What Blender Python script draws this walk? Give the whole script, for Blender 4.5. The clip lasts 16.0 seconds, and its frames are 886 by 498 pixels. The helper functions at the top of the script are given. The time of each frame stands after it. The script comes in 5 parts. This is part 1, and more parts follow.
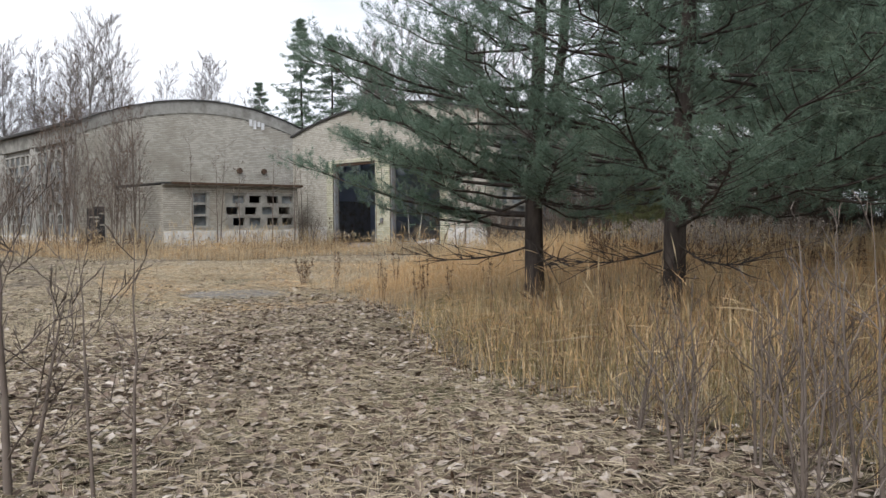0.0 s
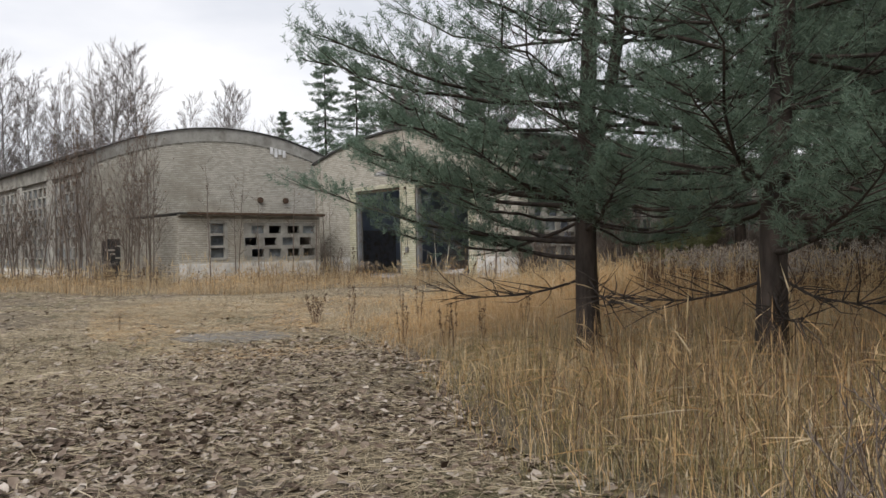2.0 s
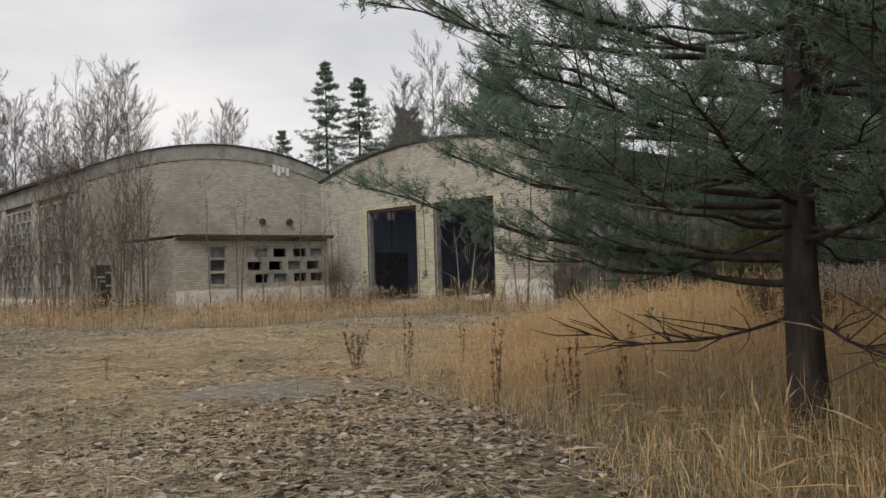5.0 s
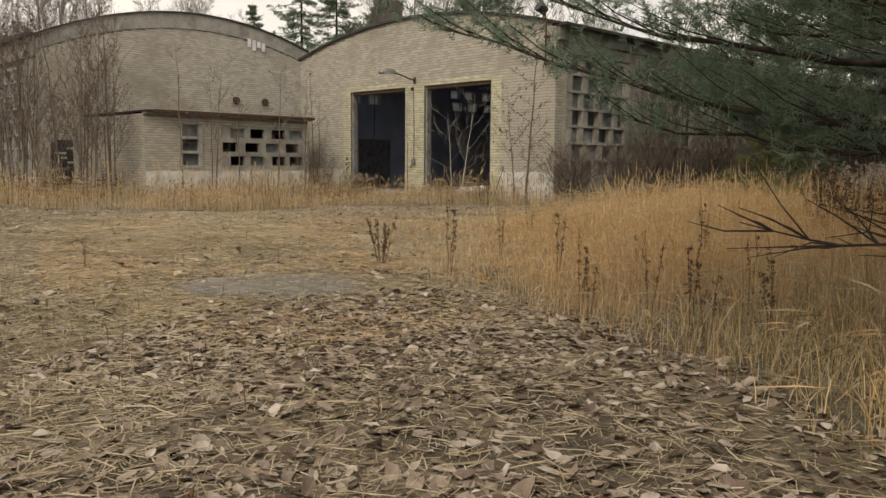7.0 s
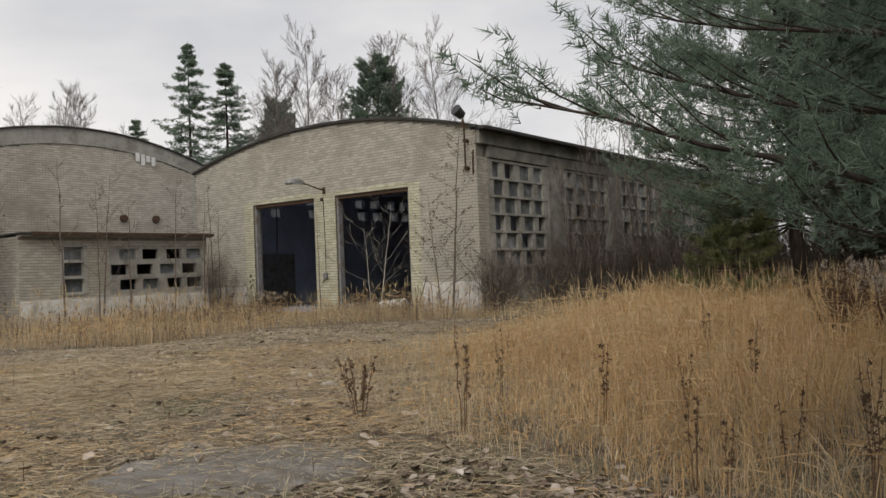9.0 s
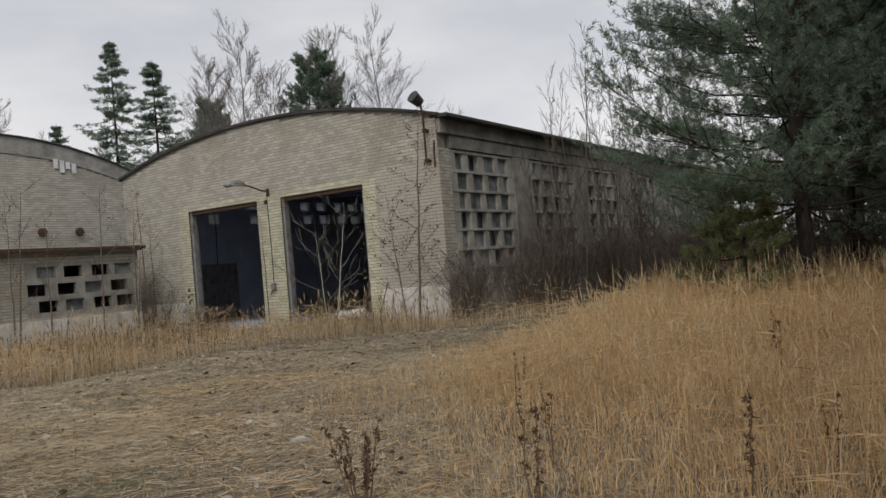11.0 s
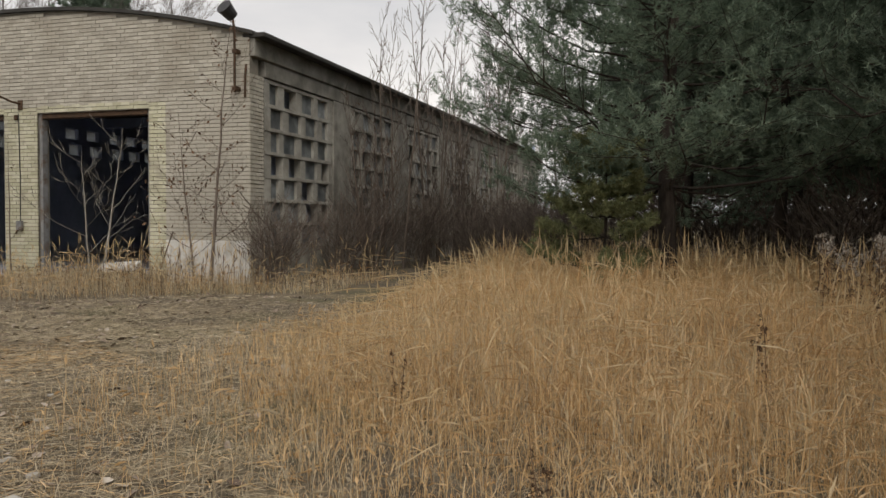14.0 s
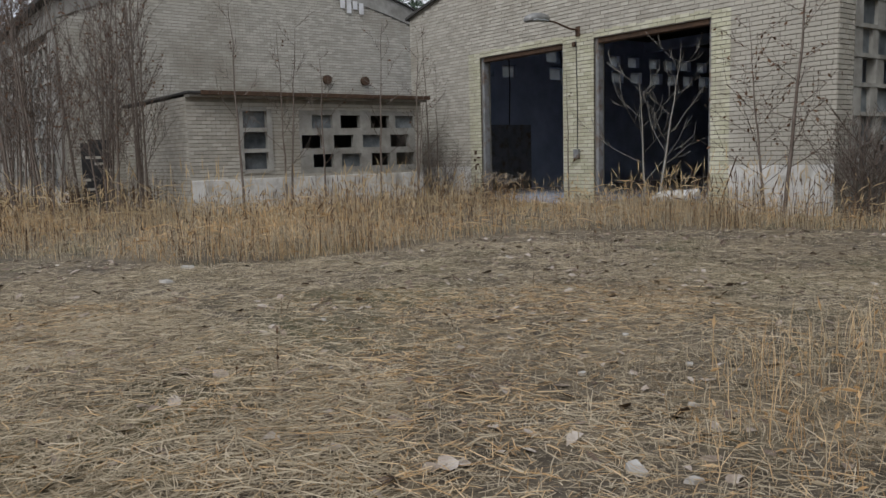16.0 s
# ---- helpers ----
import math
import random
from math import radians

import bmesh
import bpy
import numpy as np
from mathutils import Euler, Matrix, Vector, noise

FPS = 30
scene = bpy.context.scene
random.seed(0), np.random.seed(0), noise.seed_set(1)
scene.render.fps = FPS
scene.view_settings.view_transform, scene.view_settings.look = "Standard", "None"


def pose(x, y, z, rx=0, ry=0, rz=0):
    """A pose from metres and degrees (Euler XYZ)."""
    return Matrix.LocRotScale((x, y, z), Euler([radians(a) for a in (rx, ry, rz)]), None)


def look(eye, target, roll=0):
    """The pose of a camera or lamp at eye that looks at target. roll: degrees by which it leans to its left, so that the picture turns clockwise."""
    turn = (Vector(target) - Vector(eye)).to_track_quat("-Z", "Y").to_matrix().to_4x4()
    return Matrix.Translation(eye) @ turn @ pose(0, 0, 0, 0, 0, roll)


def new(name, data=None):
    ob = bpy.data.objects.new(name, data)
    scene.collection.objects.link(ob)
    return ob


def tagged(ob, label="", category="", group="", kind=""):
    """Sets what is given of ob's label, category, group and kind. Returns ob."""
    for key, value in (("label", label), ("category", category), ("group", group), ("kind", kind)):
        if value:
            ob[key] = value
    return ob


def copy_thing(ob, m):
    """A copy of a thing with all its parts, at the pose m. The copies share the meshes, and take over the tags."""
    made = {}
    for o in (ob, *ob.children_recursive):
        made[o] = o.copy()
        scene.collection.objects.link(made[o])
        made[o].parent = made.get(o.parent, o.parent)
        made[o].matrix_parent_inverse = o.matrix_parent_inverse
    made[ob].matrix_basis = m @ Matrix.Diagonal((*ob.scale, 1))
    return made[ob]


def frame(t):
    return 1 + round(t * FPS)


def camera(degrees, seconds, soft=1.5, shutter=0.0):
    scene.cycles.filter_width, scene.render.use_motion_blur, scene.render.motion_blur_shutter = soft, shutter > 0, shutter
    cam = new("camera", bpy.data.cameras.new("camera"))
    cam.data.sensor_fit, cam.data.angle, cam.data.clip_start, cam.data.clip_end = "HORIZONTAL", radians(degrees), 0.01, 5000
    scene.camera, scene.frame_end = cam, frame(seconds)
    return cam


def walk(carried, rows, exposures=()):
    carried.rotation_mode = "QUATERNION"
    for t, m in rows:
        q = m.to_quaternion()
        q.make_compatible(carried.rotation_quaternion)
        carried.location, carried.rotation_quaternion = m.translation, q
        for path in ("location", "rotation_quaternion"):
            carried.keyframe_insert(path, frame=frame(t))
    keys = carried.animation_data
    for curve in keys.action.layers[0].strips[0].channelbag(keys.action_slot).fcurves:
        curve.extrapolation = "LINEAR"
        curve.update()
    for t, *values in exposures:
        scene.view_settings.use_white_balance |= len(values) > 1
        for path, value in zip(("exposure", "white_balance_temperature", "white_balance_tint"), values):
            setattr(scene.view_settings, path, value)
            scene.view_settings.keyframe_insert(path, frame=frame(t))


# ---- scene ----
cam = camera(58.07, 16.0)
PATH = [
    (0, (23.636, -25.514, 1.464), (22.199, -24.125, 1.387), -0.4),
    (0.5, (23.302, -25.043, 1.447), (21.937, -23.582, 1.387), -2.8),
    (1, (22.939, -24.719, 1.448), (21.564, -23.268, 1.416), -1.3),
    (1.5, (22.495, -24.319, 1.440), (21.072, -22.913, 1.433), -1.9),
    (2, (22.073, -24.059, 1.457), (20.588, -22.720, 1.453), -1.1),
    (2.5, (21.603, -23.840, 1.487), (20.094, -22.527, 1.459), -0.9),
    (3, (21.042, -23.556, 1.505), (19.457, -22.337, 1.501), -0.9),
    (3.5, (20.484, -23.370, 1.522), (18.921, -22.123, 1.564), 0.7),
    (4, (19.946, -23.119, 1.509), (18.452, -21.790, 1.556), 0.3),
    (6.3, (17.628, -22.549, 1.436), (16.136, -21.216, 1.453), -3.5),
    (6.5, (17.426, -22.472, 1.410), (15.946, -21.127, 1.384), -3.5),
    (7, (16.947, -22.372, 1.326), (15.542, -20.965, 1.112), 0.4),
    (7.5, (16.429, -22.246, 1.420), (15.096, -20.767, 1.235), -0.7),
    (8, (15.962, -22.094, 1.512), (14.702, -20.542, 1.439), -0.6),
    (8.5, (15.544, -22.019, 1.559), (14.530, -20.295, 1.573), 0.9),
    (9, (14.729, -21.587, 1.482), (13.527, -19.989, 1.531), -2.3),
    (9.2, (14.483, -21.463, 1.446), (13.200, -19.929, 1.487), -3.2),
    (11.3, (12.458, -19.619, 1.658), (11.456, -17.888, 1.705), -4.4),
    (11.5, (12.300, -19.450, 1.630), (11.390, -17.670, 1.687), -2.9),
    (12, (11.980, -19.053, 1.639), (11.231, -17.199, 1.656), -1.4),
    (12.5, (11.682, -18.595, 1.622), (11.089, -16.685, 1.611), -1.3),
    (13, (11.325, -18.163, 1.567), (11.016, -16.187, 1.592), 1.2),
    (13.5, (10.938, -17.576, 1.564), (10.418, -15.647, 1.474), -1.2),
    (14, (10.451, -17.257, 1.531), (9.846, -15.352, 1.463), 0.3),
    (14.5, (10.005, -16.845, 1.536), (9.123, -15.051, 1.476), -1.6),
    (15, (9.412, -16.555, 1.464), (8.177, -14.988, 1.318), 0.1),
    (15.5, (8.804, -16.299, 1.425), (7.291, -15.005, 1.229), -0.7),
    (16, (8.281, -16.116, 1.438), (6.688, -14.931, 1.204), -1.5),
]
walk(cam, [(t, look(eye, target, roll)) for t, eye, target, roll in PATH],
     [(0.0, 0.6, 6250, 10), (1.0, 0.55, 6400, 10), (2.0, 0.32, 6550, 10), (3.5, 0.22, 6700, 10), (4.2, 0.15, 6800, 10), (6.5, -0.08, 7000, 10), (7.0, 0.2, 7900, 10), (7.5, 0.25, 7800, 10), (8.5, 0.08, 6900, 10),
      (9.0, 0.0, 6900, 10), (11.5, -0.12, 6600, 10), (12.5, 0.15, 7200, 10), (13.0, 0.22, 7100, 10), (13.5, 0.12, 7350, 10), (14.5, 0.0, 6500, 10), (15.0, -0.05, 6200, 10), (16.0, -0.02, 6200, 10)])

# ---- world and sun ----
world = bpy.data.worlds.new("overcast_sky")
scene.world = world
world.use_nodes = True
wn, wl = world.node_tree.nodes, world.node_tree.links
wn.clear()
w_out = wn.new("ShaderNodeOutputWorld")
w_bg = wn.new("ShaderNodeBackground")
w_sky = wn.new("ShaderNodeTexSky")
w_sky.sky_type = "NISHITA"
w_sky.sun_disc = False
w_sky.sun_elevation = radians(28)
w_sky.sun_rotation = radians(200)
w_hsv = wn.new("ShaderNodeHueSaturation")
w_hsv.inputs["Saturation"].default_value = 0.25
w_geo = wn.new("ShaderNodeTexCoord")
w_map = wn.new("ShaderNodeMapping")
w_map.inputs["Scale"].default_value = (1.6, 1.6, 5.0)
w_noise = wn.new("ShaderNodeTexNoise")
w_noise.inputs["Scale"].default_value = 1.3
w_noise.inputs["Detail"].default_value = 7
w_ramp = wn.new("ShaderNodeValToRGB")
w_ramp.color_ramp.elements[0].position, w_ramp.color_ramp.elements[0].color = 0.34, (6.4, 6.7, 7.4, 1)
w_ramp.color_ramp.elements[1].position, w_ramp.color_ramp.elements[1].color = 0.66, (9.6, 9.6, 9.9, 1)
w_mix = wn.new("ShaderNodeMixRGB")
w_mix.inputs["Fac"].default_value = 0.88
wl.new(w_sky.outputs[0], w_hsv.inputs["Color"])
wl.new(w_geo.outputs["Generated"], w_map.inputs["Vector"])
wl.new(w_map.outputs[0], w_noise.inputs["Vector"])
wl.new(w_noise.outputs["Fac"], w_ramp.inputs["Fac"])
wl.new(w_hsv.outputs[0], w_mix.inputs["Color1"])
wl.new(w_ramp.outputs[0], w_mix.inputs["Color2"])
wl.new(w_mix.outputs[0], w_bg.inputs["Color"])
w_bg.inputs["Strength"].default_value = 0.1
wl.new(w_bg.outputs[0], w_out.inputs["Surface"])

sun_data = bpy.data.lights.new("sun", "SUN")
sun_data.energy, sun_data.angle, sun_data.color = 1.5, radians(30), (1.0, 0.96, 0.9)
sun = new("sun", sun_data)
sun.matrix_world = look((28, -50, 62), (0, 0, 0))

rng = np.random.default_rng(7)


# ---- materials ----
def material(name, colors, scale=4.0, detail=6.0, rough=0.85, bump=0.3, bump_scale=40.0, spread=0.0, stain=None, stain_scale=0.6,
             island=False, stretch=(1, 1, 1), metal=0.0, translucent=0.0, positions=None):
    """Noise-ramped colours, random spread for each piece, stains at a larger scale, fine relief."""
    m = bpy.data.materials.new(name)
    m.use_nodes = True
    n, l = m.node_tree.nodes, m.node_tree.links
    b = n["Principled BSDF"]
    b.inputs["Roughness"].default_value, b.inputs["Metallic"].default_value = rough, metal
    b.inputs["Specular IOR Level"].default_value = 0.25
    co = n.new("ShaderNodeTexCoord")
    mp = n.new("ShaderNodeMapping")
    mp.inputs["Scale"].default_value = stretch
    l.new(co.outputs["Object"], mp.inputs["Vector"])
    tex = n.new("ShaderNodeTexNoise")
    tex.inputs["Scale"].default_value, tex.inputs["Detail"].default_value = scale, detail
    tex.inputs["Roughness"].default_value = 0.62 if detail < 10 else 0.8
    l.new(mp.outputs[0], tex.inputs["Vector"])
    ramp = n.new("ShaderNodeValToRGB")
    e = ramp.color_ramp.elements
    while len(e) < len(colors):
        e.new(0.5)
    for i, c in enumerate(colors):
        e[i].position = positions[i] if positions else 0.3 + 0.4 * i / max(1, len(colors) - 1)
        e[i].color = (*c, 1)
    fac = tex.outputs["Fac"]
    if island:
        geo = n.new("ShaderNodeNewGeometry")
        mixf = n.new("ShaderNodeMath")
        mixf.operation = "MULTIPLY_ADD"
        mixf.inputs[1].default_value = 0.45
        l.new(geo.outputs["Random Per Island"], mixf.inputs[0])
        sc = n.new("ShaderNodeMath")
        sc.operation = "MULTIPLY"
        sc.inputs[1].default_value = 0.55
        l.new(fac, sc.inputs[0])
        l.new(sc.outputs[0], mixf.inputs[2])
        fac = mixf.outputs[0]
    l.new(fac, ramp.inputs["Fac"])
    col = ramp.outputs["Color"]
    if spread:
        info = n.new("ShaderNodeObjectInfo")
        hsv = n.new("ShaderNodeHueSaturation")
        mr = n.new("ShaderNodeMapRange")
        mr.inputs["To Min"].default_value, mr.inputs["To Max"].default_value = 1 - spread, 1 + spread
        l.new(info.outputs["Random"], mr.inputs["Value"])
        l.new(mr.outputs[0], hsv.inputs["Value"])
        l.new(col, hsv.inputs["Color"])
        col = hsv.outputs["Color"]
    if stain:
        t2 = n.new("ShaderNodeTexNoise")
        t2.inputs["Scale"].default_value, t2.inputs["Detail"].default_value = stain_scale, 5
        t2.inputs["Roughness"].default_value = 0.65
        l.new(mp.outputs[0], t2.inputs["Vector"])
        r2 = n.new("ShaderNodeValToRGB")
        r2.color_ramp.elements[0].position, r2.color_ramp.elements[1].position = 0.5, 0.68
        l.new(t2.outputs["Fac"], r2.inputs["Fac"])
        mx = n.new("ShaderNodeMixRGB")
        mx.inputs["Color2"].default_value = (*stain, 1)
        l.new(r2.outputs["Color"], mx.inputs["Fac"])
        l.new(col, mx.inputs["Color1"])
        col = mx.outputs["Color"]
    l.new(col, b.inputs["Base Color"])
    if bump:
        t3 = n.new("ShaderNodeTexNoise")
        t3.inputs["Scale"].default_value, t3.inputs["Detail"].default_value = bump_scale, 4
        l.new(mp.outputs[0], t3.inputs["Vector"])
        bp = n.new("ShaderNodeBump")
        bp.inputs["Strength"].default_value, bp.inputs["Distance"].default_value = bump, 0.02
        l.new(t3.outputs["Fac"], bp.inputs["Height"])
        l.new(bp.outputs[0], b.inputs["Normal"])
    if translucent:
        tr = n.new("ShaderNodeBsdfTranslucent")
        l.new(col, tr.inputs["Color"])
        ms = n.new("ShaderNodeMixShader")
        ms.inputs["Fac"].default_value = translucent
        l.new(b.outputs[0], ms.inputs[1])
        l.new(tr.outputs[0], ms.inputs[2])
        l.new(ms.outputs[0], n["Material Output"].inputs["Surface"])
    return m


M = {}
M["brick"] = material("silicate_brick", [(0.40, 0.375, 0.322), (0.462, 0.436, 0.376), (0.53, 0.503, 0.44)], 1.3, spread=0.05, stain=(0.335, 0.305, 0.25), stain_scale=0.35, island=True, bump=0.4, bump_scale=60)
M["mortar"] = material("old_mortar", [(0.19, 0.175, 0.15), (0.30, 0.278, 0.24)], 3, bump=0.5)
M["yellow"] = material("yellow_limewash", [(0.45, 0.435, 0.315), (0.53, 0.515, 0.38), (0.60, 0.585, 0.465)], 2.5, spread=0.05, stain=(0.42, 0.395, 0.31), stain_scale=1.6, island=True, bump=0.4)
M["white"] = material("flaking_whitewash", [(0.52, 0.51, 0.48), (0.68, 0.67, 0.64), (0.77, 0.76, 0.74)], 2.2, stain=(0.38, 0.36, 0.32), stain_scale=1.6, bump=0.5)
M["concrete"] = material("weathered_concrete", [(0.17, 0.165, 0.15), (0.27, 0.26, 0.235), (0.36, 0.35, 0.31)], 1.8, stain=(0.13, 0.125, 0.11), stain_scale=0.7, bump=0.5, spread=0.1)
M["concrete_light"] = material("pale_concrete", [(0.26, 0.25, 0.225), (0.35, 0.34, 0.31), (0.43, 0.42, 0.385)], 2.2, stain=(0.2, 0.19, 0.17), stain_scale=0.9, bump=0.5, spread=0.12)
M["roof"] = material("tarred_roofing", [(0.035, 0.034, 0.033), (0.07, 0.068, 0.064)], 2, rough=0.8, bump=0.4)
# pale blue tone put in for the daylight that the interiors lack
M["inner"] = material("daylight_blue_inner", [(0.33, 0.38, 0.49), (0.50, 0.56, 0.69)], 1.2, bump=0.3)
M["steel"] = material("grey_painted_steel", [(0.16, 0.165, 0.17), (0.27, 0.275, 0.28)], 4, rough=0.6, bump=0.15, stain=(0.14, 0.09, 0.06), stain_scale=3)
M["rust"] = material("rusty_iron", [(0.05, 0.035, 0.026), (0.11, 0.065, 0.04)], 12, rough=0.85, bump=0.4)
M["lamp"] = material("dull_aluminium", [(0.2, 0.2, 0.195), (0.32, 0.32, 0.31)], 6, rough=0.45, metal=0.4, bump=0.1)
M["dark"] = material("dark_enamel_and_shade", [(0.03, 0.03, 0.032), (0.06, 0.06, 0.062)], 6, rough=0.5, bump=0.1)
# grime, with paler tones in the colour for the sky reflected in panes
M["glass_old"] = material("grimy_sky_toned_glass", [(0.06, 0.07, 0.078), (0.14, 0.155, 0.165), (0.27, 0.29, 0.30)], 2.2, rough=0.3, bump=0.1, spread=0.5)
M["leaf"] = material("fallen_leaf", [(0.06, 0.041, 0.03), (0.15, 0.108, 0.08), (0.31, 0.25, 0.20), (0.62, 0.56, 0.50)], 8, rough=0.75, island=True, bump=0.2, spread=0.25, positions=[0.25, 0.42, 0.6, 0.78])
M["grass"] = material("dry_golden_grass", [(0.33, 0.20, 0.094), (0.55, 0.362, 0.178), (0.71, 0.51, 0.285), (0.86, 0.70, 0.47)], 0.6, rough=0.7, island=True, bump=0, translucent=0.3, positions=[0.2, 0.42, 0.62, 0.8])
M["grass_pale"] = material("bleached_straw", [(0.27, 0.218, 0.146), (0.46, 0.385, 0.268), (0.68, 0.588, 0.435)], 0.8, rough=0.7, island=True, bump=0, translucent=0.25, positions=[0.22, 0.5, 0.8])
M["reed"] = material("pale_reed_head", [(0.48, 0.36, 0.20), (0.62, 0.49, 0.30), (0.74, 0.62, 0.43)], 0.8, rough=0.8, island=True, bump=0, translucent=0.35, positions=[0.22, 0.5, 0.8])
# olive hue of its own, darkened further to carry the shade of the trees
M["grass_green"] = material("olive_tree_shade_grass", [(0.15, 0.125, 0.055), (0.28, 0.225, 0.105), (0.42, 0.345, 0.185)], 0.8, rough=0.7, island=True, bump=0, translucent=0.25, positions=[0.22, 0.5, 0.8])
M["weed"] = material("dead_weed_stem", [(0.07, 0.043, 0.026), (0.15, 0.095, 0.058), (0.22, 0.155, 0.10)], 6, island=True, bump=0, rough=0.85)
M["fluff"] = material("pale_seed_fluff", [(0.24, 0.205, 0.17), (0.38, 0.34, 0.295), (0.52, 0.48, 0.43)], 6, island=True, bump=0, rough=0.9, translucent=0.3)
M["bark"] = material("pine_bark", [(0.02, 0.016, 0.014), (0.052, 0.042, 0.036), (0.088, 0.07, 0.06)], 9, stretch=(1, 1, 0.25), bump=1.0, bump_scale=22, rough=0.9)
M["birch_bark"] = material("grey_birch_bark", [(0.09, 0.083, 0.078), (0.19, 0.18, 0.17), (0.31, 0.295, 0.28)], 7, stretch=(1, 1, 2.2), bump=0.3, rough=0.8)
M["twig"] = material("bare_twig_bark", [(0.075, 0.058, 0.048), (0.15, 0.12, 0.10), (0.22, 0.185, 0.16)], 5, island=True, bump=0, rough=0.85)
M["twig_far"] = material("grey_far_twigs", [(0.115, 0.10, 0.095), (0.19, 0.168, 0.158), (0.27, 0.245, 0.235)], 5, island=True, bump=0, rough=0.9)
M["twig_pale"] = material("pale_sapling_bark", [(0.2, 0.185, 0.165), (0.34, 0.32, 0.29)], 6, bump=0.2, rough=0.8)
M["needle"] = material("blue_green_needles", [(0.095, 0.145, 0.107), (0.168, 0.238, 0.176), (0.242, 0.315, 0.246)], 1.5, rough=0.5, island=True, bump=0, translucent=0.5, positions=[0.25, 0.5, 0.75])
M["needle_far"] = material("dark_green_needles", [(0.113, 0.16, 0.118), (0.192, 0.258, 0.19), (0.275, 0.345, 0.258)], 0.7, rough=0.55, island=True, bump=0, translucent=0.5, positions=[0.25, 0.5, 0.75], spread=0.2)
M["needle_young"] = material("yellow_green_needles", [(0.13, 0.145, 0.066), (0.20, 0.22, 0.105), (0.27, 0.285, 0.15)], 2, rough=0.6, island=True, bump=0, translucent=0.15)
M["brown_leaf"] = material("withered_leaf", [(0.10, 0.055, 0.035), (0.2, 0.12, 0.075)], 4, island=True, bump=0, rough=0.8, translucent=0.2)
M["board"] = material("white_board", [(0.62, 0.62, 0.62), (0.75, 0.75, 0.75)], 3, rough=0.6, bump=0.2, stain=(0.45, 0.43, 0.4))
M["paper"] = material("pale_litter", [(0.36, 0.34, 0.31), (0.54, 0.52, 0.49)], 8, rough=0.7, bump=0.2)


def yard_material():
    """Dark soil with mossy patches, worn straw in drifts and fine crumbs."""
    m = bpy.data.materials.new("bare_ground")
    m.use_nodes = True
    n, l = m.node_tree.nodes, m.node_tree.links
    b = n["Principled BSDF"]
    b.inputs["Roughness"].default_value = 0.92
    b.inputs["Specular IOR Level"].default_value = 0.15
    co = n.new("ShaderNodeTexCoord")

    def noise(scale, detail, stretch=(1, 1, 1), turn=0.0, rough=0.6):
        mp = n.new("ShaderNodeMapping")
        mp.inputs["Scale"].default_value = stretch
        mp.inputs["Rotation"].default_value = (0, 0, turn)
        l.new(co.outputs["Object"], mp.inputs["Vector"])
        t = n.new("ShaderNodeTexNoise")
        t.inputs["Scale"].default_value, t.inputs["Detail"].default_value, t.inputs["Roughness"].default_value = scale, detail, rough
        l.new(mp.outputs[0], t.inputs["Vector"])
        return t.outputs["Fac"]

    def ramp(fac, stops):
        r = n.new("ShaderNodeValToRGB")
        e = r.color_ramp.elements
        while len(e) < len(stops):
            e.new(0.5)
        for k, (p, c) in enumerate(stops):
            e[k].position, e[k].color = p, (*c, 1)
        l.new(fac, r.inputs["Fac"])
        return r.outputs["Color"]

    def mix(fac, a, c):
        x = n.new("ShaderNodeMixRGB")
        l.new(fac, x.inputs["Fac"])
        l.new(a, x.inputs["Color1"])
        l.new(c, x.inputs["Color2"])
        return x.outputs["Color"]
    soil = ramp(noise(2.3, 12, rough=0.8), [(0.3, (0.04, 0.034, 0.028)), (0.46, (0.092, 0.077, 0.06)), (0.58, (0.155, 0.13, 0.10)), (0.72, (0.25, 0.212, 0.16))])
    moss = ramp(noise(7.0, 6), [(0.35, (0.065, 0.066, 0.034)), (0.65, (0.135, 0.128, 0.066))])
    straw = ramp(noise(9.0, 8, rough=0.75), [(0.32, (0.13, 0.10, 0.066)), (0.5, (0.30, 0.242, 0.158)), (0.68, (0.46, 0.385, 0.26))])
    col = mix(ramp(noise(0.33, 5), [(0.5, (0, 0, 0)), (0.62, (0.75, 0.75, 0.75))]), soil, moss)
    streak = ramp(noise(26.0, 3, (1, 0.16, 1), 0.5), [(0.45, (0, 0, 0)), (0.6, (1, 1, 1))])
    streak2 = ramp(noise(30.0, 3, (0.16, 1, 1), 0.9), [(0.46, (0, 0, 0)), (0.6, (1, 1, 1))])
    drift = ramp(noise(0.55, 6, (1, 1.6, 1), 0.6, 0.7), [(0.4, (0.08, 0.08, 0.08)), (0.6, (0.85, 0.85, 0.85))])
    both = n.new("ShaderNodeMixRGB")
    both.blend_type = "LIGHTEN"
    both.inputs["Fac"].default_value = 1
    l.new(streak, both.inputs["Color1"])
    l.new(streak2, both.inputs["Color2"])
    mask = n.new("ShaderNodeMixRGB")
    mask.blend_type = "MULTIPLY"
    mask.inputs["Fac"].default_value = 1
    l.new(both.outputs["Color"], mask.inputs["Color1"])
    l.new(drift, mask.inputs["Color2"])
    col = mix(mask.outputs["Color"], col, straw)
    l.new(col, b.inputs["Base Color"])
    bp = n.new("ShaderNodeBump")
    bp.inputs["Strength"].default_value, bp.inputs["Distance"].default_value = 1.0, 0.03
    l.new(noise(22.0, 6, rough=0.7), bp.inputs["Height"])
    l.new(bp.outputs[0], b.inputs["Normal"])
    return m


M["ground"] = yard_material()


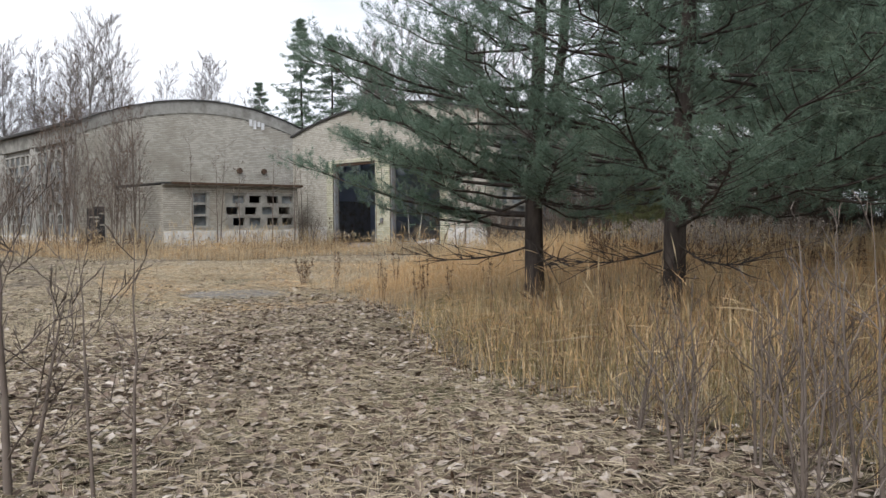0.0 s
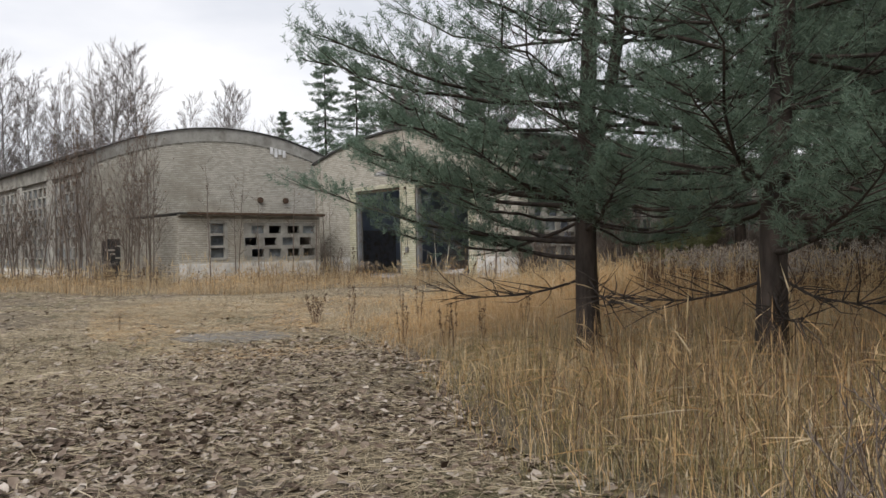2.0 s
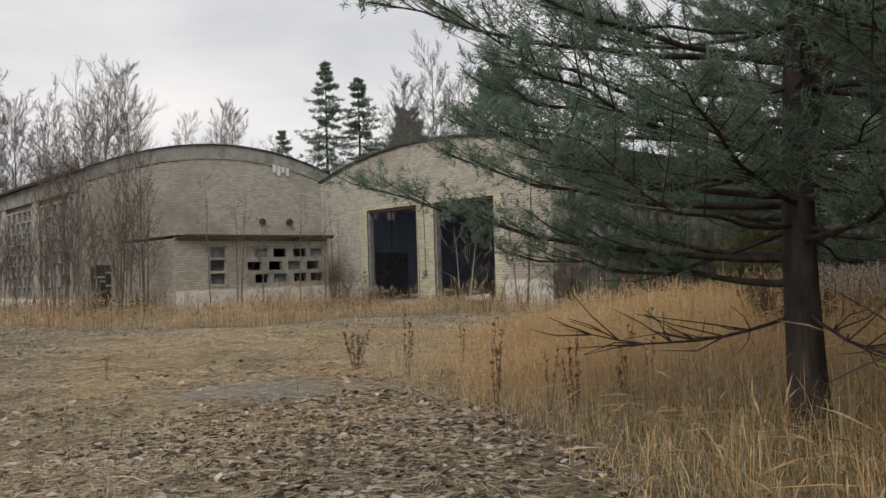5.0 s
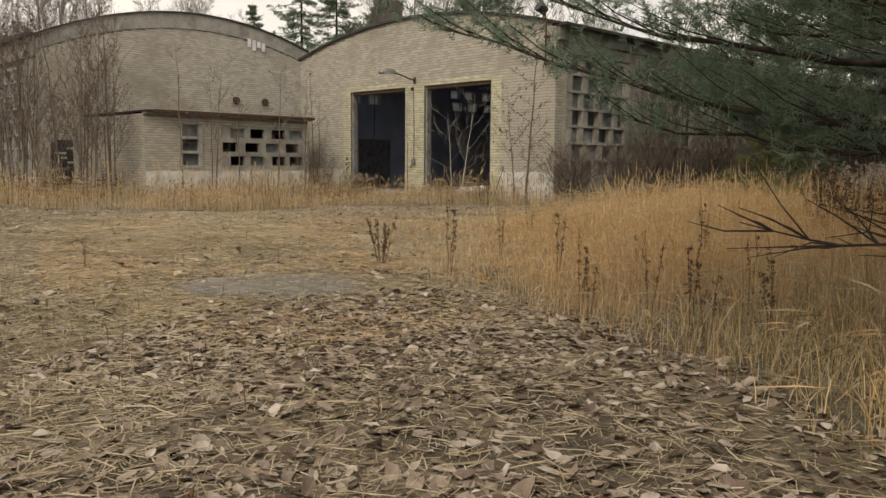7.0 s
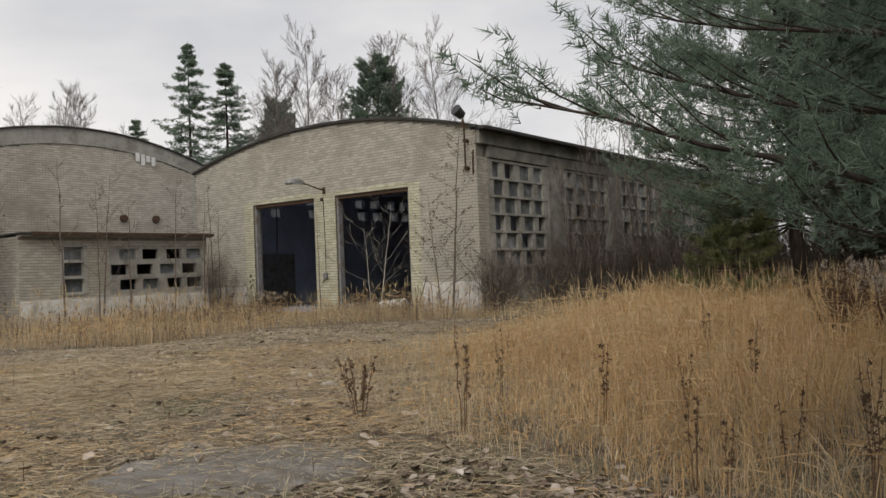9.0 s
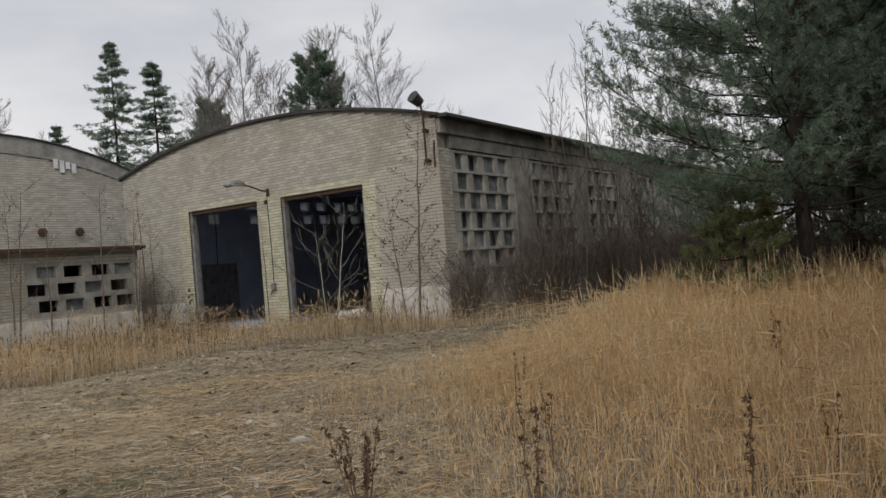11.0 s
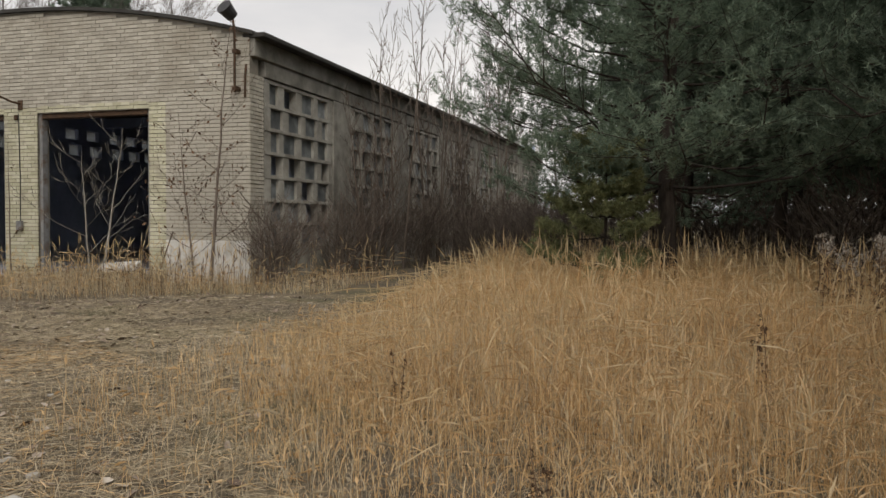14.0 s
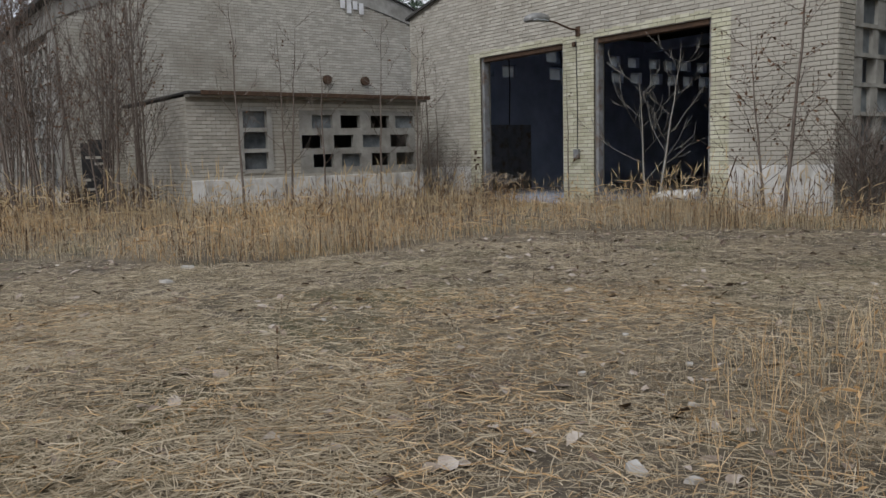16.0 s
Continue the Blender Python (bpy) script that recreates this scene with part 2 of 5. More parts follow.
# ---- mesh helpers ----
def mesh_from(name, verts, faces_flat, loop_counts, mats):
    """A mesh from arrays; faces_flat lists vertex numbers, loop_counts the corners of each face."""
    me = bpy.data.meshes.new(name)
    verts = np.asarray(verts, dtype=np.float32).reshape(-1, 3)
    faces_flat = np.asarray(faces_flat, dtype=np.int32).ravel()
    loop_counts = np.asarray(loop_counts, dtype=np.int32).ravel()
    me.vertices.add(len(verts))
    me.vertices.foreach_set("co", verts.ravel())
    me.loops.add(len(faces_flat))
    me.loops.foreach_set("vertex_index", faces_flat)
    me.polygons.add(len(loop_counts))
    me.polygons.foreach_set("loop_start", np.concatenate([[0], np.cumsum(loop_counts)[:-1]]).astype(np.int32))
    for m in mats if isinstance(mats, (list, tuple)) else [mats]:
        me.materials.append(m)
    me.update(calc_edges=True)
    me.validate()
    me.polygons.foreach_set("use_smooth", np.zeros(len(me.polygons), dtype=bool))
    return me


def thing(name, label, category, place=(0, 0, 0), group="", kind="", turn=0):
    ob = new(name)
    ob.matrix_world = pose(*place, 0, 0, turn)
    return tagged(ob, label, category, group, kind)


def part(name, bm, mat, parent, label="", kind="", at=None):
    """Links a bmesh or a finished mesh as one mesh object under a thing or a part."""
    if isinstance(bm, bmesh.types.BMesh):
        me = bpy.data.meshes.new(name)
        bm.normal_update()
        bm.to_mesh(me)
        bm.free()
        me.materials.append(mat)
    else:
        me = bm
    ob = new(name, me)
    ob.parent = parent
    if at is not None:
        ob.matrix_basis = at
    return tagged(ob, label, "", "", kind)


def box(bm, x0, x1, y0, y1, z0, z1, bevel=0.0):
    r = bmesh.ops.create_cube(bm, size=1)
    for v in r["verts"]:
        v.co = Vector(((x0 + x1) / 2 + v.co.x * (x1 - x0), (y0 + y1) / 2 + v.co.y * (y1 - y0), (z0 + z1) / 2 + v.co.z * (z1 - z0)))
    if bevel:
        es = list({e for v in r["verts"] for e in v.link_edges})
        bmesh.ops.bevel(bm, geom=es, offset=bevel, segments=1, affect="EDGES")
    return bm


def boxed(x0, x1, y0, y1, z0, z1, bevel=0.0):
    return box(bmesh.new(), x0, x1, y0, y1, z0, z1, bevel)


def boxes_mesh(name, rows, mat):
    """Many closed boxes in one mesh; rows of x0, x1, y0, y1, z0, z1."""
    r = np.asarray(rows, dtype=np.float64).reshape(-1, 6)
    n = len(r)
    idx = np.array([[0, 2, 4], [1, 2, 4], [1, 3, 4], [0, 3, 4], [0, 2, 5], [1, 2, 5], [1, 3, 5], [0, 3, 5]])
    v = r[:, idx].reshape(-1, 3)
    f = np.array([[0, 3, 2, 1], [4, 5, 6, 7], [0, 1, 5, 4], [1, 2, 6, 5], [2, 3, 7, 6], [3, 0, 4, 7]])
    faces = (f[None] + (np.arange(n) * 8)[:, None, None]).ravel()
    return mesh_from(name, v, faces, np.full(n * 6, 4), mat)


def tube_arrays(lines, sides=6):
    """Tapered tubes along polylines: a list of (points, radii). Returns verts, quads."""
    vs, fs, base = [], [], 0
    ang = np.arange(sides) * 2 * np.pi / sides
    for pts, rad in lines:
        p = np.asarray(pts, dtype=float)
        r = np.asarray(rad, dtype=float)
        d = np.gradient(p, axis=0)
        d /= np.linalg.norm(d, axis=1)[:, None] + 1e-9
        ref = np.where(np.abs(d[:, 2:3]) > 0.9, np.array([[1.0, 0, 0]]), np.array([[0, 0, 1.0]]))
        a = np.cross(d, ref)
        a /= np.linalg.norm(a, axis=1)[:, None] + 1e-9
        b = np.cross(d, a)
        ring = p[:, None] + r[:, None, None] * (a[:, None] * np.cos(ang)[None, :, None] + b[:, None] * np.sin(ang)[None, :, None])
        k = len(p)
        vs.append(ring.reshape(-1, 3))
        i, j = np.meshgrid(np.arange(k - 1), np.arange(sides), indexing="ij")
        j2 = (j + 1) % sides
        fs.append((np.stack([i * sides + j, i * sides + j2, (i + 1) * sides + j2, (i + 1) * sides + j], -1).reshape(-1, 4)) + base)
        base += k * sides
    return np.concatenate(vs), np.concatenate(fs)


def tubes_mesh(name, lines, mat, sides=6):
    v, f = tube_arrays(lines, sides)
    me = mesh_from(name, v, f, np.full(len(f), 4), mat)
    me.polygons.foreach_set("use_smooth", np.ones(len(f), dtype=bool))
    return me


def needles_mesh(name, pts, dirs, length, count, width, mat, r, spread=0.9, back=0.12):
    """Tufts of thin needles round shoot points."""
    p = np.repeat(np.asarray(pts, dtype=float), count, axis=0)
    d = np.repeat(np.asarray(dirs, dtype=float), count, axis=0)
    n = len(p)
    p = p - d * (r.random((n, 1)) * back)
    q = d + r.normal(0, spread, (n, 3))
    q /= np.linalg.norm(q, axis=1)[:, None] + 1e-9
    ln = length * (0.65 + 0.6 * r.random((n, 1)))
    w = np.cross(q, r.normal(0, 1, (n, 3)))
    w = w / (np.linalg.norm(w, axis=1)[:, None] + 1e-9) * width * 0.5
    tip = p + q * ln
    tip[:, 2] -= 0.06 * ln[:, 0]
    v = np.stack([p + w, tip, p - w], 1).reshape(-1, 3)
    return mesh_from(name, v, np.arange(n * 3), np.full(n, 3), mat)


def shoots_mesh(name, pts, dirs, shoot, count, length, width, mat, r):
    """Shoots like bottle brushes: needles set all along each shoot's tip, slanting forwards."""
    p = np.repeat(np.asarray(pts, dtype=float), count, axis=0)
    d = np.repeat(np.asarray(dirs, dtype=float), count, axis=0)
    n = len(p)
    p = p + d * (shoot * (r.random((n, 1)) - 0.6))
    side = r.normal(0, 1, (n, 3))
    side -= d * (side * d).sum(1)[:, None]
    side /= np.linalg.norm(side, axis=1)[:, None] + 1e-9
    q = d * (0.35 + 0.5 * r.random((n, 1))) + side * 0.8
    q /= np.linalg.norm(q, axis=1)[:, None] + 1e-9
    w = np.cross(q, r.normal(0, 1, (n, 3)))
    w = w / (np.linalg.norm(w, axis=1)[:, None] + 1e-9) * width * 0.5
    tip = p + q * (length * (0.7 + 0.5 * r.random((n, 1))))
    return mesh_from(name, np.stack([p + w, tip, p - w], 1).reshape(-1, 3), np.arange(n * 3), np.full(n, 3), mat)


def straw_mesh(name, p, r, lo, hi, width, mat, lift=0.035):
    """Loose stems lying on the ground, each a narrow bent strip."""
    n = len(p)
    c = np.c_[p, ground_height(p[:, 0], p[:, 1]) + 0.004 + lift * r.random(n) ** 2]
    az = r.random(n) * 6.283
    half = (lo + (hi - lo) * r.random(n) ** 1.6) / 2
    d = np.stack([np.cos(az) * half, np.sin(az) * half, half * r.normal(0, 0.07, n)], 1)
    w = np.stack([-np.sin(az), np.cos(az), r.normal(0, 0.5, n)], 1) * width * 0.5
    bow = np.stack([-np.sin(az), np.cos(az), np.abs(r.normal(0, 0.5, n))], 1) * (half * r.normal(0, 0.1, n))[:, None]
    v = np.stack([c - d - w, c - d + w, c + bow + w, c + bow - w, c + d], 1).reshape(-1, 3)
    f = np.array([0, 1, 2, 3, 3, 2, 4])[None] + (np.arange(n) * 5)[:, None]
    return mesh_from(name, v, f, np.tile([4, 3], n), mat)


def blades_mesh(name, roots, height, width, mat, r, lean=0.35, heads=0.0, head_size=0.012, wind=(0.0, 0.0)):
    """Bent grass blades, three segments each, some with a seed head."""
    n = len(roots)
    root = np.c_[roots, np.zeros(n)] if np.shape(roots)[1] == 2 else np.asarray(roots, dtype=float)
    h = np.asarray(height) * np.ones(n)
    az = r.random(n) * 2 * np.pi
    ln = np.abs(r.normal(0, lean, n))
    bend = np.stack([np.cos(az) * ln + wind[0], np.sin(az) * ln + wind[1]], 1)
    sa = az + r.normal(0, 0.6, n) + np.pi / 2
    side = np.stack([np.cos(sa), np.sin(sa), np.zeros(n)], 1) * (np.asarray(width) * np.ones(n))[:, None] * 0.5

    def at(s):
        q = root.copy()
        q[:, :2] += bend * (h * s ** 1.9)[:, None]
        q[:, 2] += h * (s - 0.42 * np.minimum(ln, 1.3) * s ** 2.8)
        return q
    a, b, c, t = at(np.zeros(n)), at(np.full(n, 0.4)), at(np.full(n, 0.75)), at(np.ones(n))
    v = np.stack([a - side, a + side, b - side * 0.85, b + side * 0.85, c - side * 0.6, c + side * 0.6, t], 1).reshape(-1, 3)
    f = (np.array([0, 1, 3, 2, 2, 3, 5, 4, 4, 5, 6])[None] + (np.arange(n) * 7)[:, None])
    verts, flat, counts = [v], [f.ravel()], [np.tile([4, 4, 3], n)]
    if heads:
        k = np.flatnonzero(r.random(n) < heads)
        base = n * 7
        s0 = at(np.full(n, 0.8))[k]
        s1 = at(np.full(n, 0.92))[k]
        s2 = at(np.full(n, 1.1))[k]
        ws = side[k] / (np.linalg.norm(side[k], axis=1)[:, None] + 1e-9) * head_size
        up = np.cross(ws, s2 - s0)
        up = up / (np.linalg.norm(up, axis=1)[:, None] + 1e-9) * head_size * 0.8
        hv = np.stack([s0, s1 - ws, s1 + ws, s2, s1 - up, s1 + up], 1).reshape(-1, 3)
        hf = (np.array([0, 1, 3, 2, 0, 4, 3, 5])[None] + base + (np.arange(len(k)) * 6)[:, None])
        verts.append(hv)
        flat.append(hf.ravel())
        counts.append(np.full(len(k) * 2, 4))
    return mesh_from(name, np.concatenate(verts), np.concatenate(flat), np.concatenate(counts), mat)


def inside(pts, poly):
    """Which points lie in a polygon of the plan."""
    x, y = pts[:, 0], pts[:, 1]
    ok = np.zeros(len(pts), dtype=bool)
    for (x0, y0), (x1, y1) in zip(poly, poly[1:] + poly[:1]):
        ok ^= ((y0 > y) != (y1 > y)) & (x < (x1 - x0) * (y - y0) / (y1 - y0 + 1e-12) + x0)
    return ok


def scatter(poly, density, r):
    a = np.array(poly)
    lo, hi = a.min(0), a.max(0)
    n = int(density * np.prod(hi - lo))
    p = lo + r.random((n, 2)) * (hi - lo)
    return p[inside(p, poly)]


def patchy(p, scale, r, amount=0.6):
    """Thins points out into uneven patches."""
    ph = r.random(6) * 9
    w = (np.sin(p[:, 0] * scale + ph[0] + 1.3 * np.sin(p[:, 1] * scale * 0.7 + ph[1])) + np.sin(p[:, 1] * scale * 1.1 + ph[2] + 1.7 * np.sin(p[:, 0] * scale * 0.6 + ph[3]))) / 4 + 0.5
    k = r.random(len(p)) > amount * (1 - w)
    return p[k], w[k]


# ---- ground ----
def ground_height(x, y):
    return 0.03 * np.sin(x * 0.9 + 1.2 * np.sin(y * 0.53)) + 0.025 * np.sin(y * 1.3 + x * 0.4) + 0.012 * np.sin(x * 3.1 + 2 * np.sin(y * 2.3))


def near_yard(x, y):
    return np.exp(-((np.maximum(np.abs(x - 5) - 35, 0)) ** 2 + (np.maximum(np.abs(y + 8) - 35, 0)) ** 2) / 400)


def make_ground():
    fine = np.arange(-32, 42.01, 0.35)
    far_lo, far_hi = -np.geomspace(1000, 34, 14), np.geomspace(44, 1000, 14)
    gx = np.concatenate([far_lo, fine, far_hi])
    gy = np.concatenate([far_lo - 4, np.arange(-36, 30.01, 0.35), far_hi])
    X, Y = np.meshgrid(gx, gy, indexing="ij")
    Z = ground_height(X, Y) * near_yard(X, Y)
    nx, ny = X.shape
    i, j = np.meshgrid(np.arange(nx - 1), np.arange(ny - 1), indexing="ij")
    f = np.stack([i * ny + j, (i + 1) * ny + j, (i + 1) * ny + j + 1, i * ny + j + 1], -1).reshape(-1, 4)
    me = mesh_from("ground", np.stack([X, Y, Z], -1), f, np.full(len(f), 4), M["ground"])
    me.polygons.foreach_set("use_smooth", np.ones(len(f), dtype=bool))
    return tagged(new("ground", me), "trodden bare yard soil with dry straw and moss", "ground", "", "structure")


ground = make_ground()


def on_ground(p):
    return np.c_[p, ground_height(p[:, 0], p[:, 1]) - 0.01]


# ---- hangars ----
FRONT_B = ("y", 0.0)
SIDE_B = ("x", 0.0)
FRONT_A = ("x", -18.7)
SIDE_A = ("y", -10.5)
ANNEX_F = ("x", -12.77)
ANNEX_S = ("y", -8.75)


def on_wall(plane, u0, u1, v0, v1, z0, z1):
    """A box on a wall: u along it, v outwards, z up; given as world extents."""
    if plane[0] == "y":
        return (u0, u1, plane[1] - v1, plane[1] - v0, z0, z1)
    return (plane[1] + v0, plane[1] + v1, u0, u1, z0, z1)


def arch(u, u0, u1, eave, rise):
    s = (2 * u - u0 - u1) / (u1 - u0)
    return eave + rise * (1 - s * s)


def arch_wall(plane, u0, u1, base, eave, rise, v0, v1, steps=24):
    """The wall above a level line, under an arched roof."""
    bm = bmesh.new()
    us = [u0 + (u1 - u0) * i / steps for i in range(steps + 1)]
    outline = [(u0, base)] + [(u, arch(u, u0, u1, eave, rise)) for u in us] + [(u1, base)]
    rings = []
    for v in (v0, v1):
        rings.append([bm.verts.new((u, plane[1] - v, z) if plane[0] == "y" else (plane[1] + v, u, z)) for u, z in outline])
    bm.faces.new(rings[0])
    bm.faces.new(rings[1])
    n = len(outline)
    for i in range(n):
        bm.faces.new((rings[0][i], rings[0][(i + 1) % n], rings[1][(i + 1) % n], rings[1][i]))
    bmesh.ops.recalc_face_normals(bm, faces=bm.faces)
    return bm


def brick_rows(u0, u1, z0, z1, holes=(), top=None, course=0.1, length=0.26):
    """Bricks in stretcher bond as u0, u1, z0, z1, cut at openings and under an arch."""
    rows = []
    k = 0
    z = z0
    while z < z1 - 0.02:
        spans = [(u0, u1)]
        for a, b, c, d in holes:
            if z + course * 0.5 > c and z + course * 0.5 < d:
                spans = [q for s in spans for q in ((s[0], min(s[1], a)), (max(s[0], b), s[1])) if q[1] - q[0] > 0.03]
        for a, b in spans:
            u = a - (length * 0.5 if k % 2 else 0)
            while u < b - 0.02:
                c0, c1 = max(u, a), min(u + length - 0.008, b)
                lim = z1 if top is None else min(top(c0), top(c1))
                if c1 - c0 > 0.03 and z + course - 0.018 < lim:
                    rows.append((c0, c1, z, z + course - 0.018))
                u += length
        z += course
        k += 1
    return rows


def lay_bricks(plane, rows, mat, parent, seed, single=None, depth=0.02):
    """Joined brickwork, and single bricks where a stretch of the plan asks for them."""
    r = np.random.default_rng(seed)
    many, ones = [], []
    for c0, c1, z0, z1 in rows:
        v = depth * (0.55 + 0.6 * r.random())
        if r.random() < 0.015:
            v *= 0.2
        jz = 0.004 * (r.random() - 0.5)
        (ones if single and single(c0, c1, z0) else many).append(on_wall(plane, c0, c1, -0.03, v, z0 + jz, z1 + jz))
    cache = {}
    for x0, x1, y0, y1, z0, z1 in ones:
        key = (round(x1 - x0, 2), round(y1 - y0, 2), round(z1 - z0, 3))
        if key not in cache:
            hx, hy, hz = key[0] / 2, key[1] / 2 + 0.004, key[2] / 2
            cache[key] = boxes_mesh("brick", [(-hx, hx, -hy, hy, -hz, hz)], mat)
        part("brick", cache[key], mat, parent, at=Matrix.Translation(((x0 + x1) / 2, (y0 + y1) / 2, (z0 + z1) / 2)))
    if many:
        part("brickwork", boxes_mesh("brickwork", many, mat), mat, parent, "", "stuff")


def arched_roof(plane, u0, u1, eave, rise, near, far, thick, over, steps=28):
    """A thin curved shell; near and far are its ends along the building."""
    bm = bmesh.new()
    us = [u0 - over + (u1 - u0 + 2 * over) * i / steps for i in range(steps + 1)]
    grid = {}
    for e, v in enumerate((near, far)):
        for t in (0, 1):
            for i, u in enumerate(us):
                z = arch(u, u0, u1, eave, rise) + t * thick
                grid[e, t, i] = bm.verts.new((u, v, z) if plane[0] == "y" else (v, u, z))
    for i in range(steps):
        bm.faces.new((grid[0, 1, i], grid[0, 1, i + 1], grid[1, 1, i + 1], grid[1, 1, i]))
        bm.faces.new((grid[0, 0, i], grid[1, 0, i], grid[1, 0, i + 1], grid[0, 0, i + 1]))
        for e in (0, 1):
            bm.faces.new((grid[e, 0, i], grid[e, 0, i + 1], grid[e, 1, i + 1], grid[e, 1, i]))
    for i in (0, steps):
        bm.faces.new((grid[0, 0, i], grid[0, 1, i], grid[1, 1, i], grid[1, 0, i]))
    bmesh.ops.recalc_face_normals(bm, faces=bm.faces)
    return bm


def lattice_panel(plane, u0, u1, z0, z1, cols, rows, parent, seed, singles=True, open_share=0.25):
    """A precast concrete window panel: ledges, short posts in shifting places, panes behind."""
    r = np.random.default_rng(seed)
    frame_rows, ledge_rows, panes = [], [], []
    ph, pw = (z1 - z0) / rows, (u1 - u0) / cols
    for k in range(rows + 1):
        z = z0 + k * ph
        ledge_rows.append(on_wall(plane, u0, u1, -0.2, 0.022 + 0.014 * r.random(), z - 0.042, z + 0.042))
    for k in range(rows):
        z = z0 + k * ph
        shift = (0.12 if k % 2 else -0.12) * pw
        for i in range(cols + 1):
            w = 0.15 * (0.8 + 0.5 * r.random())
            c = min(max(u0 + i * pw + (shift if 0 < i < cols else 0), u0 + w), u1 - w)
            frame_rows.append(on_wall(plane, c - w, c + w, -0.2, 0.004 + 0.014 * r.random(), z + 0.043, z + ph - 0.043))
            if i < cols:
                panes.append((u0 + i * pw + 0.04, u0 + (i + 1) * pw - 0.04, z + 0.045, z + ph - 0.045))
    for q in ledge_rows:
        part("ledge", boxes_mesh("ledge", [q], M["concrete_light"]), None, parent)
    if singles:
        for q in frame_rows:
            part("post", boxes_mesh("post", [q], M["concrete_light"]), None, parent)
    else:
        part("postwork", boxes_mesh("postwork", frame_rows, M["concrete_light"]), None, parent, "", "stuff")
    keep = [p for p in panes if r.random() > open_share]
    if singles:
        for a, b, c, d in keep:
            part("pane", boxes_mesh("pane", [on_wall(plane, a, b, -0.085, -0.07, c, d)], M["glass_old"]), None, parent)
    elif keep:
        part("glazing", boxes_mesh("glazing", [on_wall(plane, a, b, -0.085, -0.07, c, d) for a, b, c, d in keep], M["glass_old"]), None, parent, "", "stuff")


def hangar_b():
    h = thing("hangar_building", "pale brick hangar with two open gateways and arched roof", "hangar")
    L, W = 38.0, 14.95
    doors = [(-11.2, -7.62), (-6.5, -2.92)]
    top = 4.38
    wall = part("front_wall", arch_wall(FRONT_B, -W, 0, top, 6.08, 1.02, -0.4, 0), M["mortar"], h)
    for a, b in ((-W, -11.2), (-7.62, -6.5), (-2.92, 0)):
        part("wall_pier", boxed(a, b, 0.001, 0.4, -0.2, top - 0.002), M["mortar"], wall)
    curve = lambda u: arch(u, -W, 0, 6.08, 1.02) - 0.03
    holes = [(a, b, -1, top) for a, b in doors]
    bands = [(-11.75, -11.2, -1, 4.6), (-11.2, -7.62, top - 0.01, 4.6), (-7.62, -6.5, -1, 4.6), (-6.5, -2.92, top - 0.01, 4.6), (-2.92, -2.42, -1, 4.6)]
    plinth = [(-W, -11.75, -1, 1.05), (-2.42, 0, -1, 1.05)]
    near = lambda c0, c1, z: c0 > -2.42 and 1.0 < z < 4.7
    lay_bricks(FRONT_B, brick_rows(-W, 0, 0.05, 7.2, holes + bands + plinth, curve), M["brick"], wall, 11, near)
    for a, b, c, d in bands:
        lay_bricks(FRONT_B, brick_rows(a, b, max(c, 0.05) if c < 0 else 4.4, d, (), None), M["yellow"], wall, int(100 - a * 7))
    for a, b, c, d in plinth:
        part("plinth", boxed(a, b, -0.026, 0.0, -0.2, 1.04, 0.006), M["white"], h, "flaking whitewashed plinth")
    part("brick_corner", boxes_mesh("brick_corner", [on_wall(SIDE_B, c0, c1, -0.03, 0.012 + 0.01 * ((i * 7) % 5) / 5, z0, z1) for i, (c0, c1, z0, z1) in enumerate(brick_rows(0.0, 0.62, 0.05, 5.2))], M["brick"]), None, wall, "", "stuff")
    for a, b in doors:
        for x in (a, b - 0.1):
            part("door_jamb", boxed(x + 0.002, x + 0.098, 0.06, 0.26, 0.0, top - 0.003, 0.01), M["steel"], h, "grey steel jamb")
        part("door_lintel", boxed(a + 0.1, b - 0.1, 0.05, 0.3, top - 0.13, top - 0.004, 0.01), M["rust"], h, "rusty steel lintel")
    part("roof", arched_roof(FRONT_B, -W, 0, 6.09, 1.02, -0.12, L, 0.09, 0.12), M["roof"], h)
    part("coping", arched_roof(FRONT_B, -W, 0, 6.075, 1.0, -0.06, 0.0, 0.012, 0.0), M["concrete"], h)
    for k, (x, z, w, hh) in enumerate([(-11.52, 1.42, 0.1, 0.12), (-11.40, 1.30, 0.16, 0.05), (-11.55, 1.2, 0.07, 0.09), (-11.44, 1.08, 0.12, 0.05), (-11.5, 0.95, 0.06, 0.14)]):
        part("rusty_fitting", boxed(x, x + w, -0.05, -0.024, z, z + hh, 0.006), M["rust"], h)
    lever = part("switch_box", boxed(-7.16, -6.98, -0.13, -0.024, 1.25, 1.5, 0.015), M["steel"], h, "small grey switch box")
    part("cable", tubes_mesh("cable", [(np.array([(-7.07, -0.05, 1.5), (-7.06, -0.045, 2.6), (-7.1, -0.045, 4.4)]), [0.012, 0.012, 0.012])], M["dark"], 6), None, lever)
    part("corner_pipe", tubes_mesh("corner_pipe", [(np.array([(-0.1, -0.06, 4.55), (-0.1, -0.06, 5.0), (-0.08, -0.03, 5.35)]), [0.028, 0.028, 0.028])], M["rust"], 7), None, h)
    # long side towards the wood
    part("eave_beam", boxed(-0.35, 0.13, 0.02, L, 5.55, 6.06, 0.02), M["concrete"], h)
    part("eave_slab", boxed(-0.2, 0.42, -0.02, L, 5.99, 6.11, 0.02), M["roof"], h)
    part("lintel_beam", boxed(-0.35, 0.07, 0.62, L, 5.14, 5.545, 0.015), M["concrete"], h)
